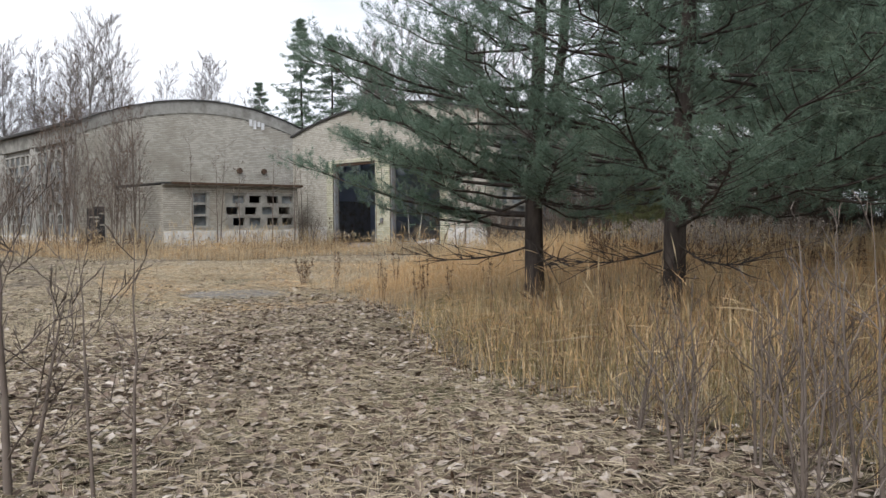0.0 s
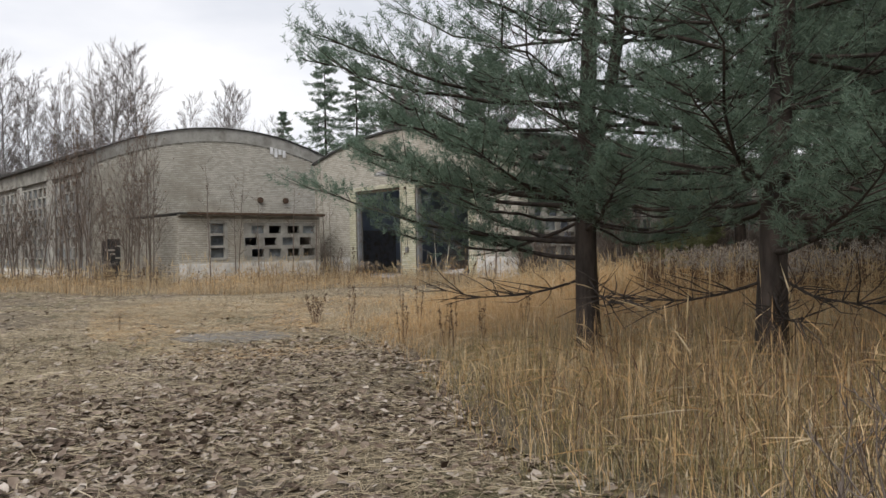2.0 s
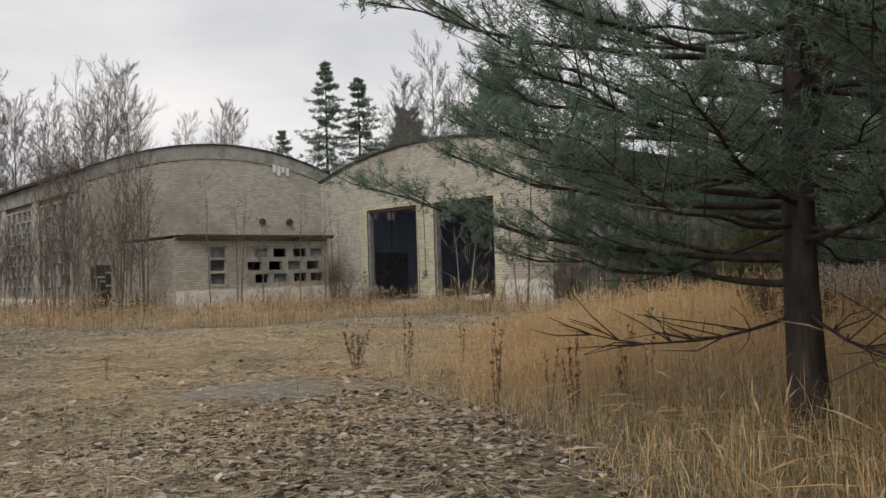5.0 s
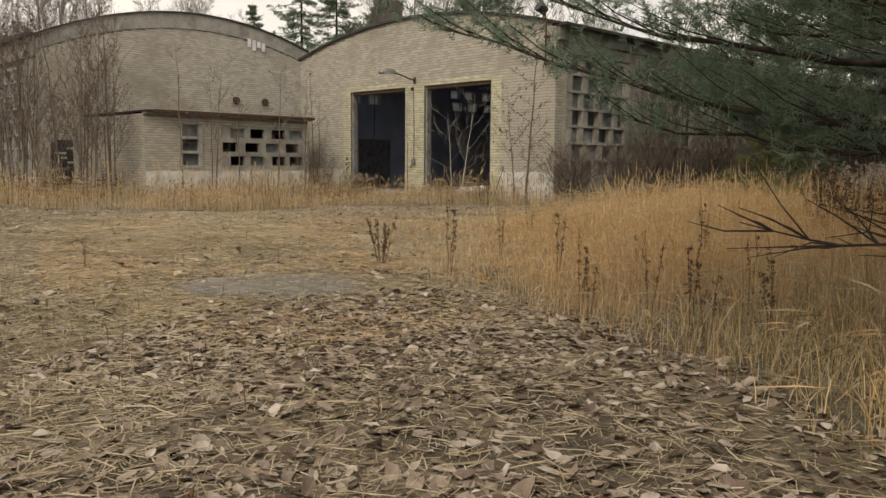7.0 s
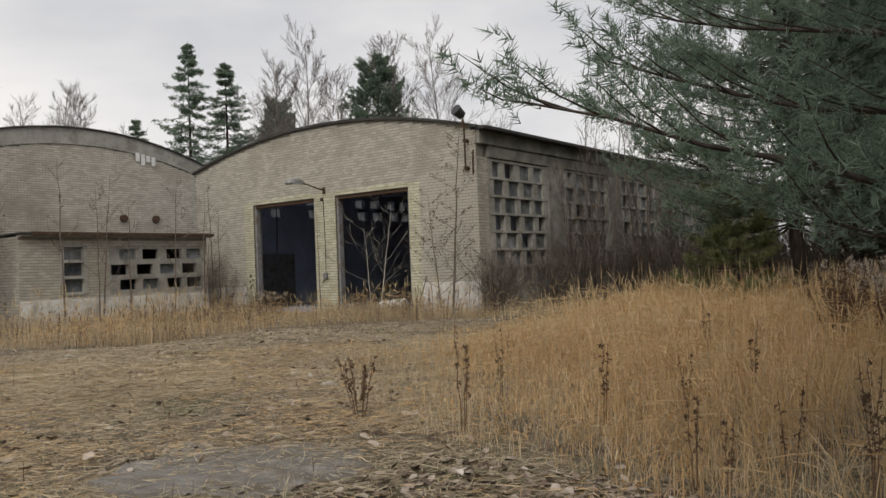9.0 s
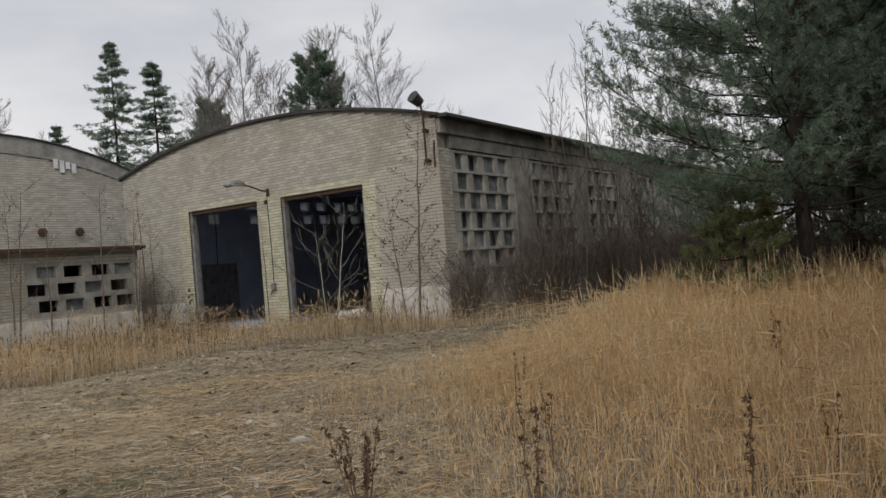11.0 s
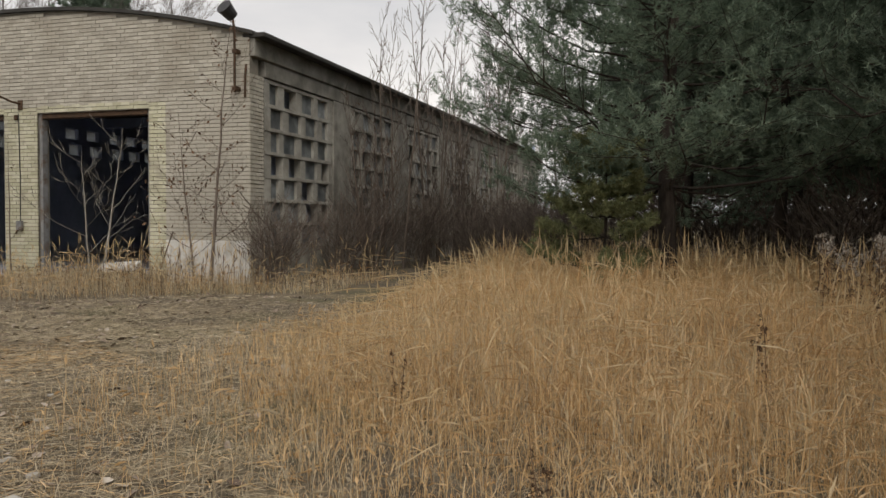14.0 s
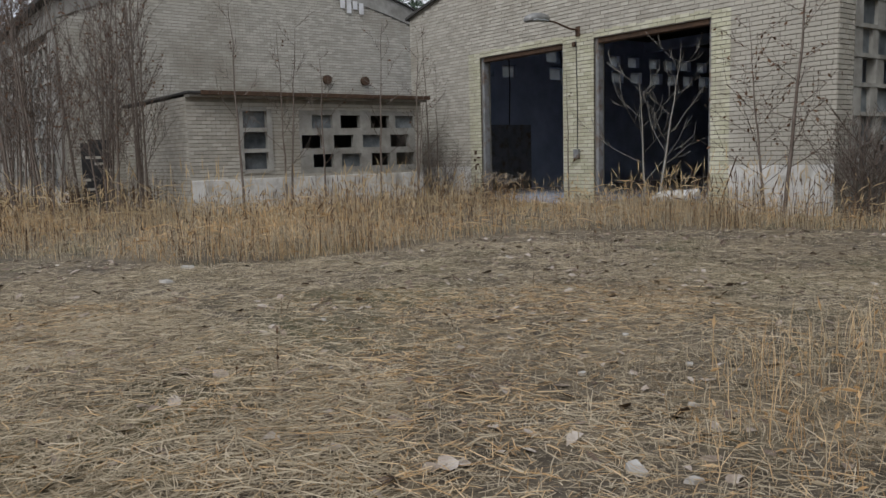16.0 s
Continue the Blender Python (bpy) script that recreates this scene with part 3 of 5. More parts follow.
    part("side_plinth", boxed(-0.35, 0.05, 0.62, L, -0.2, 0.8, 0.01), M["concrete"], h)
    y = 0.66
    k = 0
    while y < L - 4:
        panel = part("window_panel", boxed(-0.26, -0.2, y, y + 3.95, 5.07, 5.139), M["concrete"], h)
        lattice_panel(SIDE_B, y, y + 3.95, 0.86, 5.07, 4, 7, panel, 40 + k, k < 4)
        part("pilaster", boxed(-0.35, 0.06, y + 3.955, y + 5.2, 0.8, 5.139, 0.015), M["concrete"], h)
        y += 5.2
        k += 1
    # far side and back, with the high openings that let daylight in
    gaps = []
    for y0 in (2.6, 3.75, 6.2, 7.4, 9.8, 11.0, 12.4, 13.5, 14.6, 15.8):
        gaps += [(y0, y0 + 0.72, 4.93, 5.37), (y0 + 0.18, y0 + 0.9, 4.27, 4.72)]
    cuts = sorted({0.4, L} | {g[0] for g in gaps} | {g[1] for g in gaps})
    rows = []
    for a, b in zip(cuts, cuts[1:]):
        z = -0.2
        for g in sorted((g for g in gaps if g[0] <= a + 1e-6 and g[1] >= b - 1e-6), key=lambda g: g[2]):
            rows.append((-W, -W + 0.3, a, b, z, g[2]))
            z = g[3]
        rows.append((-W, -W + 0.3, a, b, z, 6.05))
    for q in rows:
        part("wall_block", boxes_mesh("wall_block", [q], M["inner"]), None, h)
    for a, b, c, d in gaps:
        part("pane", boxes_mesh("pane", [(-W + 0.1, -W + 0.115, a, b, c, d)], M["pane_lit"]), None, h, "dusty glass pane")
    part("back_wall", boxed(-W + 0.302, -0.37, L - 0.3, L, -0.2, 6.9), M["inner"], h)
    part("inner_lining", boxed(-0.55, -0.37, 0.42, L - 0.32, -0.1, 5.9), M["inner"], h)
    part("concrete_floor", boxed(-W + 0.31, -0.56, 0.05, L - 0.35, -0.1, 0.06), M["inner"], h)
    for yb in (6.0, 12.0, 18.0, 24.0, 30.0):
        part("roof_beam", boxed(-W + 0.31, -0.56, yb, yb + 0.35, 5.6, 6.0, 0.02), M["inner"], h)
    part("inner_door", boxed(-W + 0.302, -W + 0.36, 2.9, 5.3, 0.07, 2.5, 0.02), M["steel"], h, "grey inner door in the side wall")
    part("door_cable", tubes_mesh("door_cable", [(np.array([(-W + 0.33, 4.2, 5.6), (-W + 0.34, 4.25, 4.0), (-W + 0.33, 4.2, 2.5)]), [0.02, 0.02, 0.02])], M["dark"], 5), None, h)
    return h


def annex():
    h = thing("brick_annex", "low brick annex with lattice windows and sagging eave", "annex")
    x0, x1, y0, y1, zt = -18.68, -12.77, -8.75, -1.2, 3.12
    wins = [(-7.3, -6.42, 1.12, 2.84), (-5.5, -1.45, 1.0, 2.84)]
    rows = []
    us = sorted({y0, y1, *[w[0] for w in wins], *[w[1] for w in wins]})
    for a, b in zip(us, us[1:]):
        w = [w for w in wins if w[0] <= a + 1e-6 and w[1] >= b - 1e-6]
        if w:
            rows += [(x1 - 0.38, x1, a, b, -0.2, w[0][2]), (x1 - 0.38, x1, a, b, w[0][3], zt)]
        else:
            rows.append((x1 - 0.38, x1, a, b, -0.2, zt))
    wall = part("front_wall", boxes_mesh("front_wall", rows, M["mortar"]), None, h)
    lay_bricks(ANNEX_F, brick_rows(y0, y1, 0.92, zt - 0.02, wins), M["brick"], wall, 31)
    side = part("side_wall", boxed(x0, x1 - 0.381, y0 + 0.001, y0 + 0.38, -0.2, zt - 0.001), M["mortar"], h)
    lay_bricks(ANNEX_S, brick_rows(x0, x1, 0.05, zt + 0.08), M["brick"], side, 32)
    part("end_wall", boxed(x0, x1 - 0.381, y1 - 0.38, y1, -0.2, zt - 0.001), M["mortar"], h)
    part("inner_back", boxed(x0 + 0.5, x0 + 0.7, y0 + 0.4, y1 - 0.4, 0, zt - 0.01), M["inner"], h)
    part("plinth", boxed(x1, x1 + 0.05, y0 + 0.01, y1, -0.2, 0.92, 0.01), M["white"], h, "whitewashed plinth")
    part("roof", boxed(x0, x1 + 0.3, y0 - 0.03, y1 + 0.1, zt + 0.08, zt + 0.15, 0.015), M["roof"], h)
    part("eave_board", boxed(x1 - 0.2, x1 + 0.22, y0 + 0.02, y1 + 0.08, zt, zt + 0.079, 0.01), M["concrete"], h)
    part("eave_edge", boxed(x1 + 0.303, x1 + 0.335, y0 + 0.3, y1 + 0.15, zt + 0.05, zt + 0.17, 0.008), M["rust"], h)
    # single window of three lights
    w = wins[0]
    win = part("window", boxes_mesh("window", [on_wall(ANNEX_F, w[0] - 0.06, w[0] + 0.08, -0.15, 0.05, w[2], w[3]), on_wall(ANNEX_F, w[1] - 0.08, w[1] + 0.06, -0.15, 0.05, w[2], w[3])]
               + [on_wall(ANNEX_F, w[0] + 0.081, w[1] - 0.081, -0.15, 0.04, w[2] + k * 0.573 - 0.055, w[2] + k * 0.573 + 0.055) for k in range(4)], M["concrete_light"]), None, h)
    for k in range(3):
        part("pane", boxes_mesh("pane", [on_wall(ANNEX_F, w[0] + 0.07, w[1] - 0.07, -0.14, -0.13, w[2] + k * 0.573 + 0.06, w[2] + k * 0.573 + 0.51)], M["glass_old"]), None, win)
    # pierced concrete screen
    a, b, c, d = wins[1]
    holes = [(y - 0.34, y + 0.34, z - 0.19, z + 0.19) for z, ys in ((2.5, (-4.75, -3.8, -2.75, -1.85)), (1.92, (-5.1, -4.05, -3.05, -2.05)), (1.36, (-4.75, -3.8, -2.75, -1.85))) for y in ys]
    cz = sorted({c, d} | {q[2] for q in holes} | {q[3] for q in holes})
    rows = []
    for z0, z1 in zip(cz, cz[1:]):
        u = a
        for q in sorted(q for q in holes if q[2] <= z0 + 1e-6 and q[3] >= z1 - 1e-6):
            rows.append(on_wall(ANNEX_F, u, q[0], -0.16, 0.015, z0, z1))
            u = q[1]
        rows.append(on_wall(ANNEX_F, u, b, -0.16, 0.015, z0, z1))
    screen = part("concrete_screen", boxes_mesh("concrete_screen", rows, M["concrete_light"]), None, h)
    for i, q in enumerate(holes):
        if i % 3 == 0:
            part("pane", boxes_mesh("pane", [on_wall(ANNEX_F, q[0], q[1], -0.13, -0.12, q[2], q[3])], M["glass_old"]), None, screen)
    return h


def hangar_a():
    h = thing("hangar_building", "grey brick hangar with arched gable and lattice side windows", "hangar")
    u0, u1, L = -10.5, 4.5, 42.0
    wall = part("front_wall", arch_wall(FRONT_A, u0, u1, -0.2, 6.5, 1.72, -0.4, 0), M["mortar"], h)
    low = lambda u: arch(u, u0, u1, 5.95, 1.6)
    lay_bricks(FRONT_A, brick_rows(u0, u1, 0.6, 8.2, (), low), M["brick"], wall, 51)
    # plain concrete band that follows the roof
    bm = bmesh.new()
    steps = 30
    ring = []
    for i in range(steps + 1):
        u = u0 + (u1 - u0) * i / steps
        lo, hi = arch(u, u0, u1, 5.9, 1.62), arch(u, u0, u1, 6.5, 1.72) - 0.005
        ring.append([bm.verts.new((-18.7 + v, u, z)) for v, z in ((0.001, lo), (0.06, lo), (0.06, hi), (0.001, hi))])
    for p, q in zip(ring, ring[1:]):
        for j in range(4):
            bm.faces.new((p[j], q[j], q[(j + 1) % 4], p[(j + 1) % 4]))
    bm.faces.new(ring[0])
    bm.faces.new(ring[-1])
    bmesh.ops.recalc_face_normals(bm, faces=bm.faces)
    part("gable_band", bm, M["concrete_light"], h)
    part("patch", boxes_mesh("patch", [(-18.64, -18.625, -0.6 + i * 0.27, -0.4 + i * 0.27, 7.28 - (0.42 if i % 2 else 0.26), 7.42 - 0.05 * i) for i in range(4)], M["board"]), None, h, "white peeling patch")
    for y in (-1.3, 0.35):
        bm = bmesh.new()
        bmesh.ops.create_cone(bm, cap_ends=True, segments=16, radius1=0.17, radius2=0.17, depth=0.14, matrix=pose(-18.62, y, 4.35, 0, 90, 0))
        part("vent_pipe", bm, M["rust"], h, "rusty round vent pipe")
    part("roof", arched_roof(FRONT_A, u0, u1, 6.5, 1.72, -18.56, -18.7 - L, 0.06, 0.2), M["roof"], h)
    part("eave_beam", boxed(-18.7 - L, -18.72, u0 - 0.1, u0 + 0.35, 5.6, 6.45, 0.02), M["concrete"], h)
    part("eave_slab", boxed(-18.7 - L, -18.6, u0 - 0.4, u0 + 0.2, 6.4, 6.56, 0.02), M["roof"], h)
    part("side_plinth", boxed(-18.7 - L, -18.72, u0 - 0.04, u0 + 0.35, -0.2, 0.62, 0.01), M["white"], h)
    part("side_lining", boxed(-18.7 - L, -19.2, u0 + 0.55, u0 + 0.65, 0, 6.3), M["inner"], h)
    for k in range(7):
        x = -19.5 - 6.0 * k
        part("pilaster", boxed(x - 0.5, x + 0.45, u0 - 0.05, u0 + 0.35, 0.62, 5.599, 0.015), M["concrete_light"], h)
        panel = part("window_panel", boxed(x - 5.55, x - 0.5, u0 + 0.2, u0 + 0.26, 5.3, 5.6), M["concrete"], h)
        lattice_panel(SIDE_A, x - 5.55, x - 0.5, 0.68, 5.3, 5, 8, panel, 70 + k, False, 0.35)
    part("end_wall", boxed(-18.7 - L, -18.4 - L, u0 + 0.36, u1, -0.2, 6.4), M["mortar"], h)
    part("rear_wall", boxed(-18.4 - L, -19.12, u1 - 0.35, u1, -0.2, 6.45), M["mortar"], h)
    # no opening here: a thin dark sheet paints the shade inside the doorway
    part("doorway", boxed(-18.715, -18.68, -10.1, -9.2, 0, 2.2), M["dark"], h, "flat dark sheet for the shade of an empty doorway")
    return h


M["pane_lit"] = material("dusty_pane", [(0.5, 0.52, 0.53), (0.66, 0.68, 0.69)], 3, rough=0.5, bump=0.1, translucent=0.75)
hangar_b()
annex()
hangar_a()


# ---- trees ----
def unit(v):
    return v / (np.linalg.norm(v) + 1e-9)


def limb_line(a, b, sag, r, n=8, wobble=0.05):
    s = np.linspace(0, 1, n)[:, None]
    p = a + (b - a) * s
    ln = np.linalg.norm(b - a)
    p[:, 2] += sag * ln * (4 * s * (1 - s))[:, 0]
    p[1:] += r.normal(0, wobble * ln * 0.3, (n - 1, 3)) * s[1:]
    return p


def branch_out(line, rad, r, tubes, pts, dirs, twigs, twig_len, start=0.35, lift=0.25, tufts=4):
    """Twigs along a limb, with shoots at their ends."""
    n = len(line)
    ln = np.linalg.norm(line[-1] - line[0])
    for k in range(twigs):
        s = start + (1 - start) * (k + r.random()) / twigs
        i = min(int(s * (n - 1)), n - 2)
        p = line[i] + (line[i + 1] - line[i]) * (s * (n - 1) - i)
        d = unit(line[i + 1] - line[i])
        side = unit(np.cross(d, (0, 0, 1))) * (1 if k % 2 else -1)
        q = unit(d * 0.8 + side * (0.5 + 0.6 * r.random()) + np.array([0, 0, lift * (r.random() + 0.2)]))
        tl = twig_len * (0.5 + 0.8 * r.random()) * (1.15 - 0.6 * s)
        e = p + q * tl
        e[2] += 0.1 * tl
        tubes.append(([p, (p + e) / 2 - np.array([0, 0, 0.05 * tl]), e], [rad * 0.22, rad * 0.15, rad * 0.06]))
        for j in range(tufts):
            f = 0.3 + 0.7 * (j + 1) / tufts
            c = p + (e - p) * f + r.normal(0, 0.09 * tl, 3)
            pts.append(c)
            dirs.append(unit(q * 0.7 + r.normal(0, 0.45, 3) + np.array([0, 0, 0.5])))
    pts.append(line[-1])
    dirs.append(unit(line[-1] - line[-2] + np.array([0, 0, 0.1])))


def pine(place, height, radius, seed, label, needle, tufts_per=40, needle_len=0.09, needle_w=0.006, first=1.6, tips=(), bare=(), trunk_r=0.16, twigs=12, tufts=4,
         whorls=None, lean=(0, 0), group="", fork=None, per=6, taper=0.75, shoot=0.16):
    r = np.random.default_rng(seed)
    t = thing("pine_tree", label, "tree", place, group)
    base = np.array(place, dtype=float)
    zs = np.linspace(-0.15, height, 14)
    axis = np.stack([lean[0] * (zs / height) ** 2 + 0.05 * np.sin(zs * 0.9 + seed), lean[1] * (zs / height) ** 2 + 0.05 * np.cos(zs * 0.7 + seed), zs], 1)
    rad = trunk_r * (1 - 0.9 * np.clip(zs / height, 0, 1)) + 0.25 * trunk_r * np.exp(-np.maximum(zs, 0) * 3)
    trunk_lines = [(axis, rad)]

    def on_axis(z):
        return np.array([np.interp(z, zs, axis[:, 0]), np.interp(z, zs, axis[:, 1]), z])
    if fork:
        z0, dx, dy = fork
        fz = np.linspace(z0, height * 0.96, 9)
        s = np.clip((fz - z0) / 1.2, 0, 1)
        trunk_lines.append((np.stack([np.interp(fz, zs, axis[:, 0]) + dx * s, np.interp(fz, zs, axis[:, 1]) + dy * s, fz], 1), 0.75 * np.interp(fz, zs, rad)))
    part("trunk", tubes_mesh("trunk", trunk_lines, M["bark"], 10), None, t)
    tubes, pts, dirs = [], [], []
    n = whorls or int((height - first) / 0.5)
    for k in range(n):
        z = first + (height - first) * (k + 0.4 * r.random()) / n
        s = (z - first) / (height - first)
        reach = radius * (1 - s ** 1.6 * taper) * (0.75 + 0.4 * r.random()) + 0.25
        for j in range(per):
            az = 2 * np.pi * (j + 0.8 * r.random()) / per + k * 0.8
            ln = reach * (0.65 + 0.45 * r.random())
            a = on_axis(z)
            b = a + np.array([np.cos(az) * ln, np.sin(az) * ln, ln * (0.12 + 0.5 * s + 0.15 * r.normal())])
            line = limb_line(a, b, -0.1, r, 8, 0.09)
            lr = 0.008 + 0.006 * ln
            tubes.append((line, np.linspace(lr, 0.006, len(line))))
            branch_out(line, lr, r, tubes, pts, dirs, twigs, 0.42 * ln + 0.1, tufts=tufts)
    for tip in tips:
        b = np.array(tip, dtype=float) - base
        hd = np.hypot(b[0], b[1])
        a = on_axis(max(0.9, b[2] - 0.22 * hd))
        line = limb_line(a, b, -0.05, r, 10, 0.03)
        tubes.append((line, np.linspace(0.034, 0.006, len(line))))
        branch_out(line, 0.034, r, tubes, pts, dirs, int(twigs * 1.6), 0.25 * hd, start=0.3, tufts=tufts + 1)
    for tip in bare:
        b = np.array(tip, dtype=float) - base
        a = on_axis(b[2] + 0.1)
        line = limb_line(a, b, -0.09, r, 10, 0.03)
        tubes.append((line, np.linspace(0.017, 0.003, len(line))))
        for q in range(26):
            i = 2 + q % 7
            p = line[i]
            e = p + (line[-1] - line[0]) * 0.2 * (0.5 + r.random()) + r.normal(0, 0.17, 3) + np.array([0, 0, 0.1])
            tubes.append(([p, (p + e) / 2 + r.normal(0, 0.03, 3), e], [0.007, 0.005, 0.002]))
    part("branchwork", tubes_mesh("branchwork", tubes, M["bark"], 4), None, t, "", "stuff")
    part("crown", shoots_mesh("crown", pts, dirs, shoot, tufts_per, needle_len, needle_w, needle, r), None, t, "", "stuff")
    return t


def bare_tree(name, place, height, spread, seed, label, trunk_mat, twig_mat, trunk_r=0.08, stems=1, limbs=16, levels=2, leaves=0, group="", first=0.25, up=0.75, category="tree", twig_r=1.0, sub=5, wobble=0.05):
    """A leafless tree or shrub: stems, limbs, finer twigs, and a few withered leaves."""
    r = np.random.default_rng(seed)
    t = thing(name, label, category, place, group)
    trunks, tubes, ends = [], [], []
    for s in range(stems):
        az = r.random() * 6.28
        off = np.array([np.cos(az), np.sin(az), 0]) * (0 if stems == 1 else spread * 0.16 * (0.3 + r.random()))
        h = height * (1 if s == 0 else 0.55 + 0.4 * r.random())
        b = off + np.array([np.cos(az) * spread * 0.3 * (stems > 1), np.sin(az) * spread * 0.3 * (stems > 1), h]) + np.array([*r.normal(0, 0.03 * h, 2), 0])
        line = limb_line(off - np.array([0, 0, 0.1]), b, 0.0, r, 10, wobble * 0.35)
        tr = trunk_r * h / height
        trunks.append((line, tr * np.linspace(1, 0.1, 10)))
        todo = [(line, tr, h, 0)]
        while todo:
            ln, rad, size, lev = todo.pop()
            count = limbs if lev == 0 else sub
            for k in range(count):
                f = (first + (0.97 - first) * (k + r.random()) / count) if lev == 0 else 0.25 + 0.72 * (k + r.random()) / count
                i = min(int(f * (len(ln) - 1)), len(ln) - 2)
                p = ln[i] + (ln[i + 1] - ln[i]) * (f * (len(ln) - 1) - i)
                d = unit(ln[-1] - ln[0])
                if lev == 0:
                    sp_az = k * 2.4 + 0.8 * r.random() + s
                    q = unit(np.array([np.cos(sp_az) * 0.75, np.sin(sp_az) * 0.75, up * (0.6 + 0.5 * r.random())]))
                else:
                    q = unit(d + unit(r.normal(0, 1, 3)) * 0.7 + np.array([0, 0, 0.15]))
                le = (spread * (1.1 - 0.75 * f) if lev == 0 else size * 0.42) * (0.5 + 0.7 * r.random())
                e = p + q * le
                e[2] += 0.12 * le
                m = 5 if lev == 0 else 3
                nl = limb_line(p, e, -0.05, r, m, 0.08)
                nr = rad * (1 - 0.85 * f) * 0.36 if lev == 0 else rad * 0.42
                nr = max(nr, 0.0035 * twig_r)
                tubes.append((nl, np.linspace(nr, max(0.0022 * twig_r, nr * 0.25), m)))
                if lev + 1 < levels:
                    todo.append((nl, nr, le, lev + 1))
                else:
                    ends.append(e)
                    ends.append(nl[-2])
    for one in trunks:
        part("trunk" if stems == 1 else "stem", tubes_mesh("stem", [one], trunk_mat, 6), None, t)
    part("twigwork", tubes_mesh("twigwork", tubes, twig_mat, 3), None, t, "", "stuff")
    if leaves:
        k = r.choice(len(ends), min(leaves, len(ends)), replace=False)
        e = np.array(ends)[k]
        d1, d2 = r.normal(0, 1, (len(e), 3)), r.normal(0, 1, (len(e), 3))
        d1 /= np.linalg.norm(d1, axis=1)[:, None]
        d2 = np.cross(d1, d2)
        d2 /= np.linalg.norm(d2, axis=1)[:, None]
        sz = 0.045 * (0.6 + 0.8 * r.random((len(e), 1)))
        v = np.stack([e, e + d1 * sz + d2 * sz * 0.5, e + d1 * sz * 2, e + d1 * sz - d2 * sz * 0.5], 1)
        part("withered_foliage", mesh_from("withered_foliage", v, np.arange(len(e) * 4), np.full(len(e), 4), M["brown_leaf"]), None, t, "", "stuff")
    return t


tips1 = [(12.7, -18.1, 2.35), (14.8, -19.2, 3.76), (13.4, -18.5, 3.9), (12.3, -15.8, 3.4), (12.5, -16.9, 2.75), (14.2, -16.9, 1.75), (14.6, -18.6, 2.6), (13.6, -16.0, 2.1), (15.4, -19.0, 2.9), (16.6, -18.9, 2.5), (13.8, -17.6, 3.2),
         (18.0, -18.2, 2.2), (14.0, -15.0, 2.4)]
pine((16.2, -16.4, 0), 9.5, 2.7, 3, "tall pine with forked dark trunk and low spreading branches", M["needle"], tips=tips1, bare=[(14.85, -17.8, 0.98), (17.7, -17.8, 1.0)],
     trunk_r=0.15, fork=(2.3, 0.22, 0.28), tufts_per=22, needle_len=0.085, needle_w=0.0078, twigs=15, tufts=7, first=1.75, per=6, whorls=15)
pine((18.4, -16.3, 0), 9.0, 3.2, 4, "pine with bent reddish upper trunk among tall grass", M["needle"], tips=[(20.3, -18.6, 2.0), (21.2, -17.0, 2.3), (19.0, -18.9, 2.6), (17.0, -18.3, 3.0), (21.5, -18.4, 2.9), (20.2, -15.0, 2.2)], bare=[(17.2, -17.6, 1.0), (20.0, -17.4, 1.05), (19.4, -18.0, 0.9)],
     trunk_r=0.16, tufts_per=22, needle_len=0.085, needle_w=0.0078, twigs=15, tufts=7, first=1.7, lean=(0.3, 0.2), whorls=15)

EDGEPINE = "dense dark pine at the edge of the wood"
FAR = dict(needle_len=0.14, needle_w=0.018, trunk_r=0.19, shoot=0.28, group="pines of the wood")
wood = pine((9.9, -0.6, 0), 14.0, 4.2, 21, EDGEPINE, M["needle_far"], tufts_per=22, first=2.1, twigs=13, tufts=6, per=7, taper=0.3, tips=[(6.9, -2.4, 4.5), (7.0, -1.2, 6.8), (8.0, -3.2, 3.0), (7.2, -1.6, 8.4)], **FAR)
wood2 = pine((15.6, -3.0, 0), 13.5, 3.8, 22, EDGEPINE, M["needle_far"], tufts_per=15, first=2.5, twigs=13, tufts=6, per=6, **FAR)
deep = pine((12.4, 3.6, 0), 11.5, 3.4, 23, "dark pine deeper in the wood", M["needle_far"], tufts_per=22, needle_len=0.19, needle_w=0.045, shoot=0.35, first=2.7, twigs=9, tufts=4, per=5, whorls=15, trunk_r=0.17, group="pines of the wood")
for k, (x, y) in enumerate([(18.0, -4.2), (21.4, -7.2), (23.8, -11.0), (22.2, -13.2)]):
    copy_thing(wood if k % 2 else wood2, pose(x, y, 0, 0, 0, 67 * k + 20) @ Matrix.Diagonal((1, 1, 0.92 + 0.05 * (k % 3), 1)))
spots = [(17.0, 2.6), (20.8, -0.6), (24.2, -4.2), (26.8, -8.2), (28.2, -13.0), (10.2, 5.6), (20.5, 5.0), (25.0, 2.0), (29.5, -4.0), (9.8, 12.5), (31.5, -10.0), (29.0, -18.5),
         (18.5, 12.0), (23.5, 9.0), (28.5, 6.0), (33.5, 1.0), (35.5, -6.0), (35.0, -14.0), (33.0, -20.0), (9.0, 20.0), (21.0, 18.0), (27.0, 15.0), (33.0, 11.0), (38.0, 5.0), (40.0, -3.0), (44.0, 10.0), (46.0, -2.0), (44.0, -10.0), (40.0, 20.0), (48.0, 16.0), (35.0, 28.0), (28.0, 32.0), (20.0, 34.0), (42.0, -20.0), (38.0, -26.0), (50.0, 6.0), (50.0, -8.0), (8.0, 30.0), (19.0, 26.0), (26.0, 23.0), (33.0, 19.0), (39.0, 12.0),
         (13.5, 10.5), (14.8, 17.0), (12.5, 23.0), (16.0, 29.0), (15.2, 7.0)]
